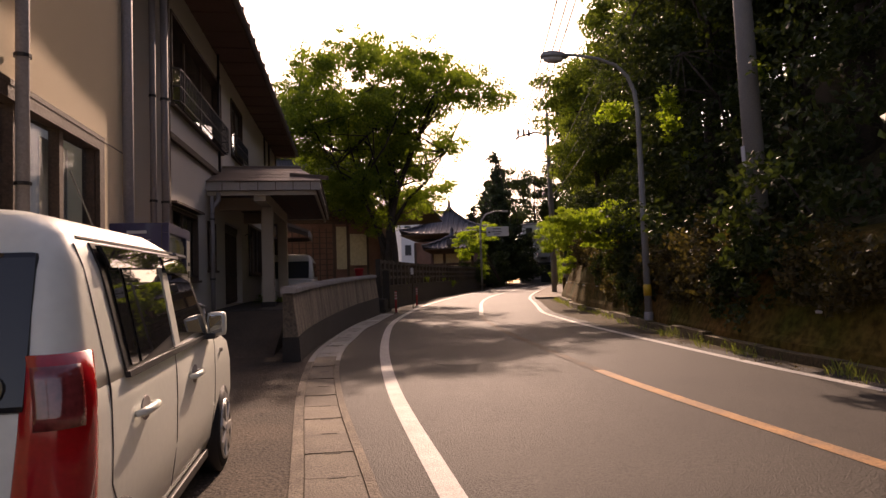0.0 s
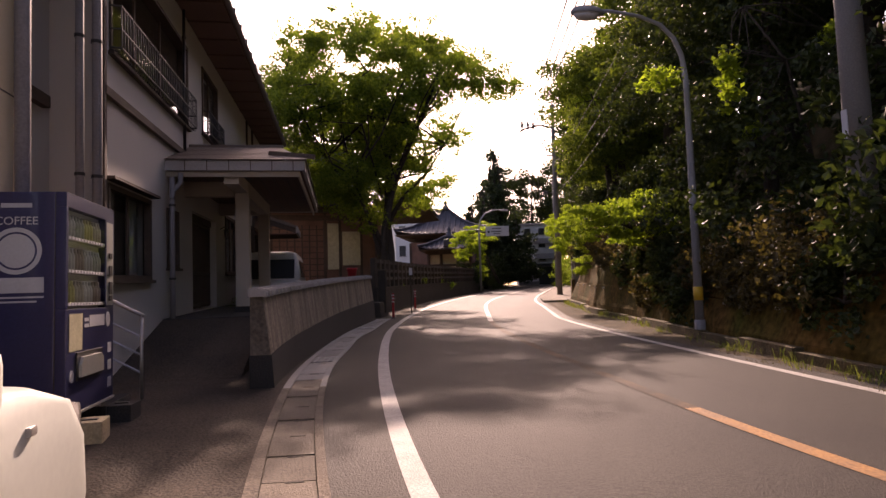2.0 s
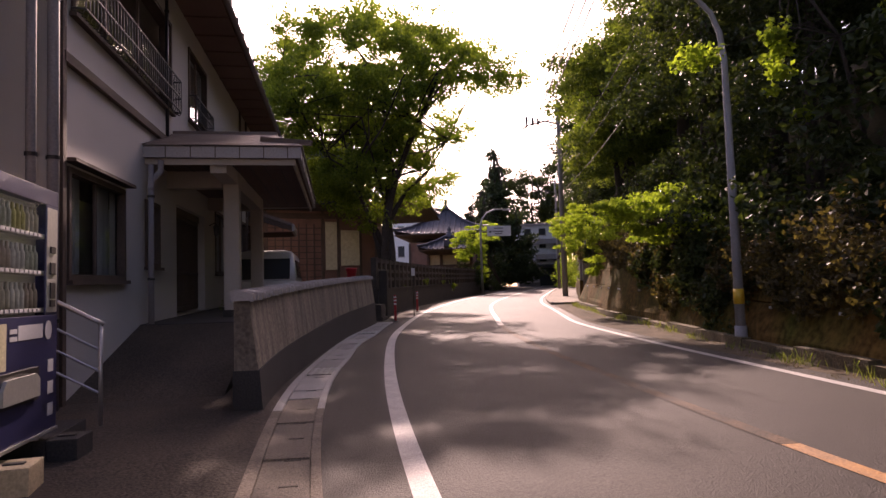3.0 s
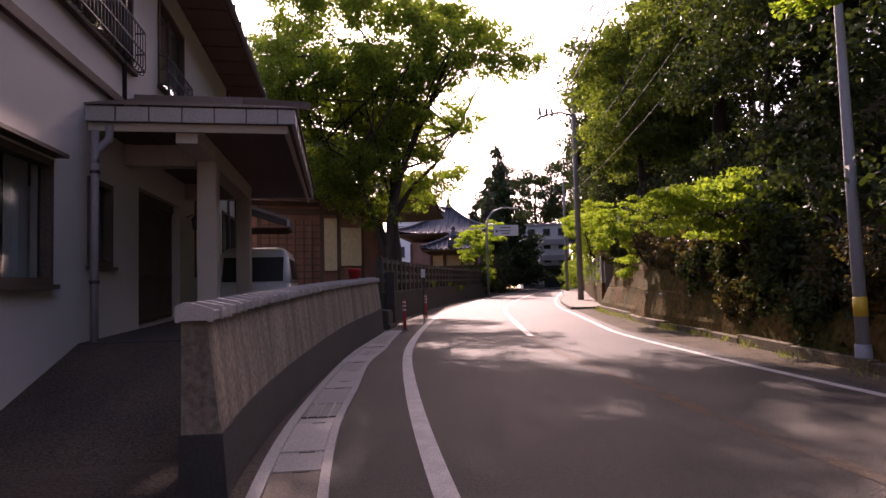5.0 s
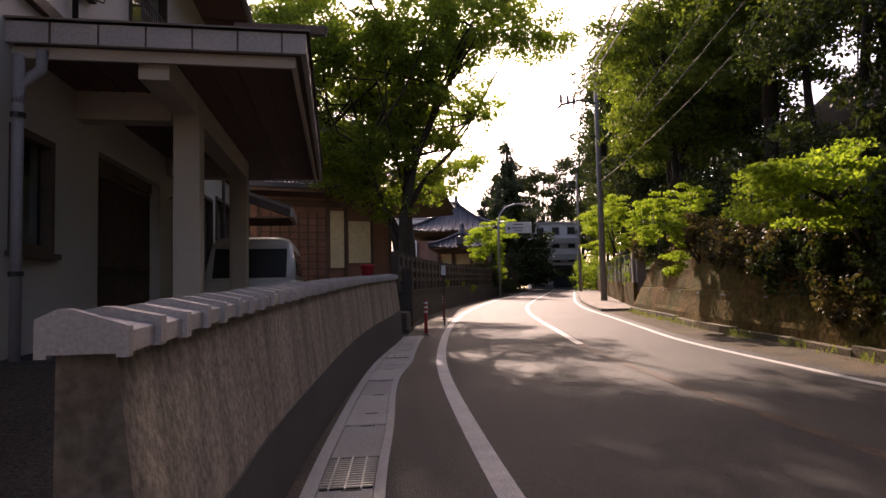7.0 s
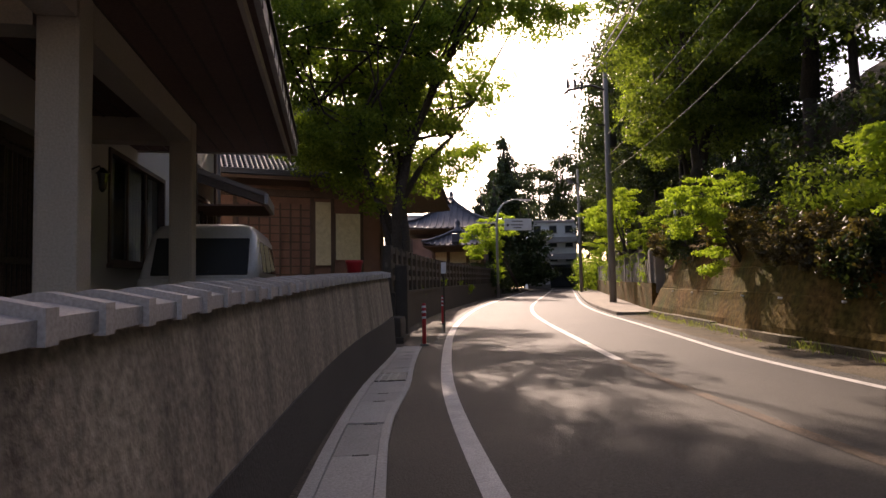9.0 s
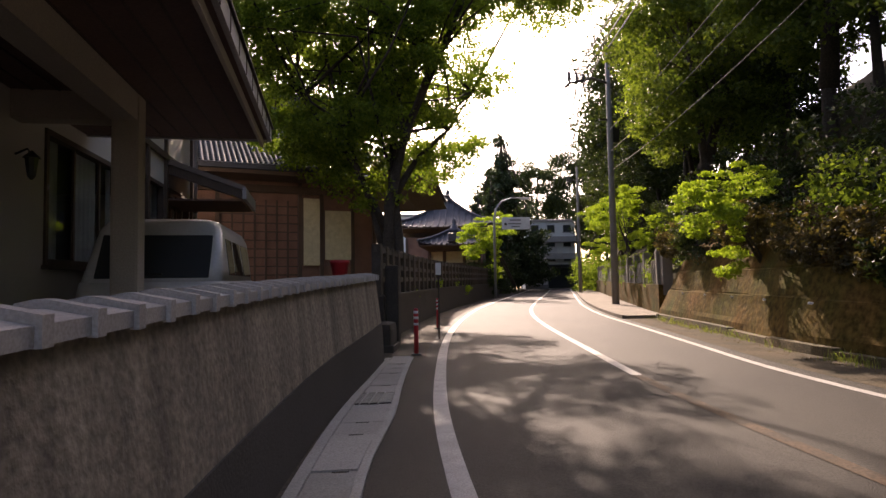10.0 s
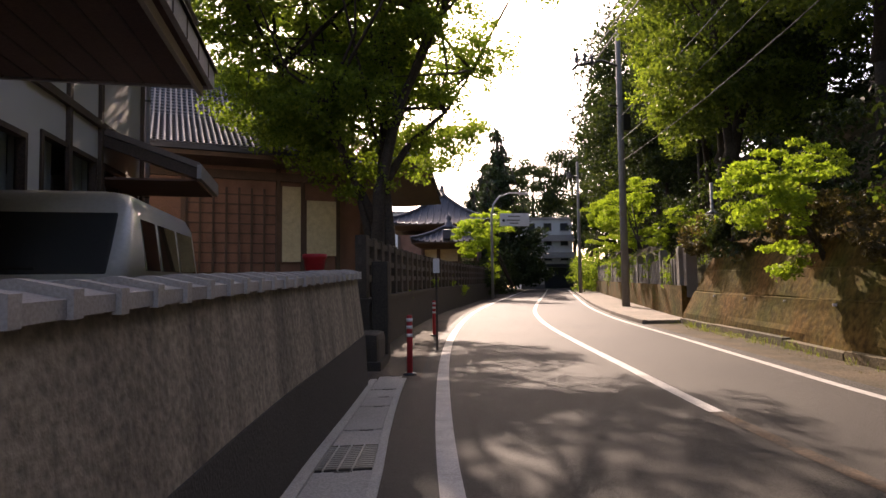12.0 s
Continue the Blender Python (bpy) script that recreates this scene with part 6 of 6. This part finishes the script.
# ---- brown hall with lattice wall and big tiled roof ----
hall = thing("old_hall", pose(-4.6, 33.4, 0.65, 0, 0, -75), "old red-brown timber hall with lattice wall and tiled roof", "hall")
swap = Matrix(((0, 1, 0, 0), (1, 0, 0, 0), (0, 0, 1, 0), (0, 0, 0, 1)))
part("wall", boxed(-8, 0, -5, 5.3, -0.3, 5.0), RED_WOOD, hall, "red-brown boarded wall")
for i in range(8):
    y = 0.05 + i * 0.36
    part("lattice_post", boxed(0, 0.06, y - 0.03, y + 0.03, 0, 4.1), BROWN_WOOD, hall)
for i in range(13):
    part("lattice_rail", boxed(0, 0.04, 0, 2.6, 0.4 + i * 0.29, 0.44 + i * 0.29), BROWN_WOOD, hall)
for i in range(12):
    part("wall_board", boxed(0, 0.02, -5, -0.1, 0.2 + i * 0.36, 0.54 + i * 0.36), RED_WOOD, hall)
for y in (-2.6, -0.05, 2.62, 3.36, 4.45, 5.24):
    part("column", boxed(0.0, 0.12, y - 0.06, y + 0.06, -0.3, 5.0), BROWN_WOOD, hall)
for a, b, z0, z1 in ((2.72, 3.28, 1.9, 4.2), (3.46, 4.38, 2.1, 3.8)):
    p = part("white_board", boxed(0.10, 0.14, a, b, z0, z1), CREAM, hall, "pale blank board on the hall wall")
    part("board_frame", boxed(0.09, 0.15, a - 0.05, a, z0, z1), BROWN_WOOD, p)
    part("board_frame", boxed(0.09, 0.15, b, b + 0.05, z0, z1), BROWN_WOOD, p)
part("tie_beam", boxed(0.0, 0.14, -5, 5.3, 4.35, 4.6), BROWN_WOOD, hall)
part("roof_deck", prism(bmesh.new(), [(1.5, 4.85), (1.5, 4.97), (-1.5, 6.5), (-4.8, 8.8), (-8.1, 6.5), (-11, 5.0), (-11, 4.9), (-8.1, 6.3), (-4.8, 8.6), (-1.5, 6.35)], -7, 5.4, swap), TILE, hall, "grey-blue tiled roof deck")
for i in range(76):
    y = -6.92 + i * 0.163
    part("roll_tile", tubed([(1.53, y, 4.99), (-1.5, y, 6.52), (-4.8, y, 8.82)], 0.042, 6), TILE, hall)
for i in range(26):
    x = 1.5 - i * 0.245
    z = 4.975 + (1.5 - x) * 0.51 if x > -1.5 else 6.505 + (-1.5 - x) * 0.697
    part("tile_course", boxed(x - 0.03, x + 0.03, -7, 5.4, z - 0.02, z + 0.03), TILE, hall)
part("ridge", boxed(-5.05, -4.55, -7, 5.4, 8.75, 9.05, 0.03), TILE, hall)
part("ridge_course", boxed(-5.0, -4.5, -7, 5.4, 9.06, 9.12), TILE, hall)
part("ridge_course", boxed(-4.98, -4.62, -7, 5.4, 9.12, 9.26), TILE, hall)
part("ridge_cap", tubed([(-4.8, -7, 9.3), (-4.8, 5.4, 9.3)], 0.12, 8), TILE, hall)
part("eave_board", boxed(0.1, 1.4, -6.9, 5.3, 4.72, 4.84), BROWN_WOOD, hall)
# small canopy at the house's far corner
can = thing("canopy", pose(-4.2, 26.5, 0.53, 0, 0, 3), "small brown timber canopy with shallow roof", "canopy")
part("roof", prism(bmesh.new(), [(-0.4, 3.95), (1.62, 3.24), (1.62, 3.34), (-0.4, 4.07)], -0.8, 1.2, swap), METAL_ROOF, can)
part("fascia", boxed(1.58, 1.65, -0.82, 1.22, 3.06, 3.30), FASCIA, can)
part("side_board", prism(bmesh.new(), [(-0.4, 3.74), (1.57, 3.07), (1.57, 3.25), (-0.4, 3.94)], -0.78, -0.70, swap), BROWN_WOOD, can)
part("soffit", boxed(-0.4, 1.56, -0.69, 1.15, 3.03, 3.07), SOFFIT, can)
for y in (-0.5, 1.0):
    part("post", boxed(-0.2, 0.0, y - 0.07, y + 0.07, -0.1, 3.7), BROWN_WOOD, can)
part("back_wall", boxed(-0.4, -0.3, -0.7, 2.4, -0.1, 3.8), RED_WOOD, can)

# ---- parked van behind the low wall ----
VAN = mat("grey-white van paint", (0.58, 0.57, 0.55), 0.3, 0.06, 1.0, 30, 0.0, coat=0.6)
van = thing("van", pose(-2.66, 19.95, g(21), 1.1, 0, 3) @ Matrix.Scale(1.1, 4), "old pale grey van parked behind the low wall", "van")
part("body", lofted([ring(0.25, 0.05, 3.3, 0.70, 0.15), ring(0.4, 0.0, 3.35, 0.73, 0.15), ring(1.05, 0.02, 3.35, 0.735, 0.15), ring(1.2, 0.10, 3.34, 0.73, 0.15)]), VAN, van, "", True)
part("cabin", lofted([ring(1.18, 0.12, 3.34, 0.73, 0.15), ring(1.45, 0.30, 3.33, 0.70, 0.16), ring(1.78, 0.50, 3.30, 0.66, 0.18), ring(1.90, 0.62, 3.26, 0.60, 0.22), ring(1.95, 0.85, 3.1, 0.45, 0.22)]), VAN, van, "", True)
part("windscreen", boxed(-0.58, 0.58, -0.015, 0.015, 0.0, 0.58, 0.02, pose(0, 0.16, 1.24, -33, 0, 0)), GLASS, van, "dark windscreen")
for a, b in ((0.75, 1.25), (1.35, 2.1), (2.2, 3.05)):
    for s in (1, -1):
        part("side_window", boxed(-0.01, 0.01, a, b, -0.22, 0.22, 0.006, pose(s * 0.692, 0, 1.49, 0, -s * 7.5, 0)), CARGLASS, van)
for s in (1, -1):
    part("headlamp", boxed(s * 0.5 - 0.1, s * 0.5 + 0.1, -0.02, 0.05, 0.75, 0.92, 0.03), CLEARLENS, van)
    for y in (0.65, 2.7):
        w = part("wheel", tubed([(s * 0.62, y, 0.27), (s * 0.74, y, 0.27)], 0.27, 20), TYRE, van, "", True)
        part("hubcap", tubed([(s * 0.735, y, 0.27), (s * 0.75, y, 0.27)], 0.14, 14), ALLOY, w)
part("wiper", boxed(-0.4, 0.1, -0.03, -0.015, 0.03, 0.05, 0, pose(0, 0.16, 1.24, -33, 0, 0)), TRIM, van)
pot = thing("plant_pot", pose(-0.55, 24.6, g(24.6) + 1.36), "red plastic plant pot behind the wall", "pot")
part("pot", tubed([(0, 0, 0), (0, 0, 0.28), (0, 0, 0.30), (0, 0, 0.36)], [0.13, 0.17, 0.19, 0.19], 16), REDP, pot, "", True)
part("soil", tubed([(0, 0, 0.33), (0, 0, 0.362)], 0.17, 16), DARK_STONE, pot)
shelf = thing("plant_stand", pose(-0.55, 24.6, g(24.6)), "dark stone stand under the plant pot", "stand")
part("top", boxed(-0.4, 0.4, -0.25, 0.25, 1.28, 1.36, 0.01), DARK_STONE, shelf)
part("leg", boxed(-0.35, -0.2, -0.2, 0.2, -0.1, 1.28), DARK_STONE, shelf)
part("leg", boxed(0.2, 0.35, -0.2, 0.2, -0.1, 1.28), DARK_STONE, shelf)
copy_thing(low, pose(-3.0, 19.0, 0.9, 0, 0, 0) @ Matrix.Scale(0.35, 4))


# ---- far buildings ----
def block(name, m, w, d, h, rows, cols, material, label, gaps=(0.5, 0.55), base=1.0):
    """A plain building with window openings told one by one on the side that faces the road."""
    b = thing(name, m, label, "building")
    part("wall", boxed(0, w, 0, d, -0.5, h), material, b)
    part("roof", boxed(-0.2, w + 0.2, -0.2, d + 0.2, h, h + 0.3), FASCIA, b)
    cw, rh = w / cols, (h - base) / rows
    for i in range(cols):
        for j in range(rows):
            x, z = i * cw + cw * (1 - gaps[0]) / 2, base + j * rh + rh * 0.25
            win = part("window", boxed(x, x + cw * gaps[0], -0.05, 0.02, z, z + rh * gaps[1]), STEEL, b)
            part("pane", boxed(x + 0.06, x + cw * gaps[0] - 0.06, -0.06, -0.045, z + 0.06, z + rh * gaps[1] - 0.06), GLASS, win)
            part("sill", boxed(x - 0.05, x + cw * gaps[0] + 0.05, -0.14, 0.0, z - 0.06, z), FASCIA, win)
    return b


block("white_block", pose(4.5, 99, 2.0, 0, 0, 4), 17, 8, 10.2, 3, 8, FAR_WHITE, "long white three-storey building far behind the temple")
fb = block("shop_building", pose(21.4, 88, 1.8, 0, 0, -8), 6.0, 7, 8.3, 3, 3, FAR_WHITE, "white three-storey building at the end of the road", base=2.9)
part("awning", boxed(1.9, 6.1, -1.3, 0.0, 2.5, 2.9), TRIM, fb, "dark shop awning")
part("shopfront", boxed(2.0, 6.0, -0.08, -0.02, 0.0, 2.5), GLASS, fb)
part("gate", boxed(0.2, 1.8, -0.12, -0.06, 0.2, 2.0), STEEL, fb)
part("sign_board", boxed(2.2, 3.6, -0.5, -0.4, 4.4, 5.1), BANDW, fb, "small white sign board")
for j in range(2):
    part("balcony", boxed(1.9, 6.1, -0.9, 0.0, 3.6 + 2.1 * j, 4.3 + 2.1 * j), FASCIA, fb)
bb = thing("billboard", pose(20.6, 86, 1.75, 0, 0, -8), "low white boundary board at the road's end", "board")
part("panel", boxed(0, 2.6, -0.05, 0.05, 0.5, 2.2), BANDW, bb)
part("panel_print", boxed(0.2, 2.4, -0.058, -0.05, 0.7, 2.0), CONCRETE, bb)
part("frame", boxed(-0.1, 2.7, 0.05, 0.12, 0.0, 2.3), POLE_GREY, bb)
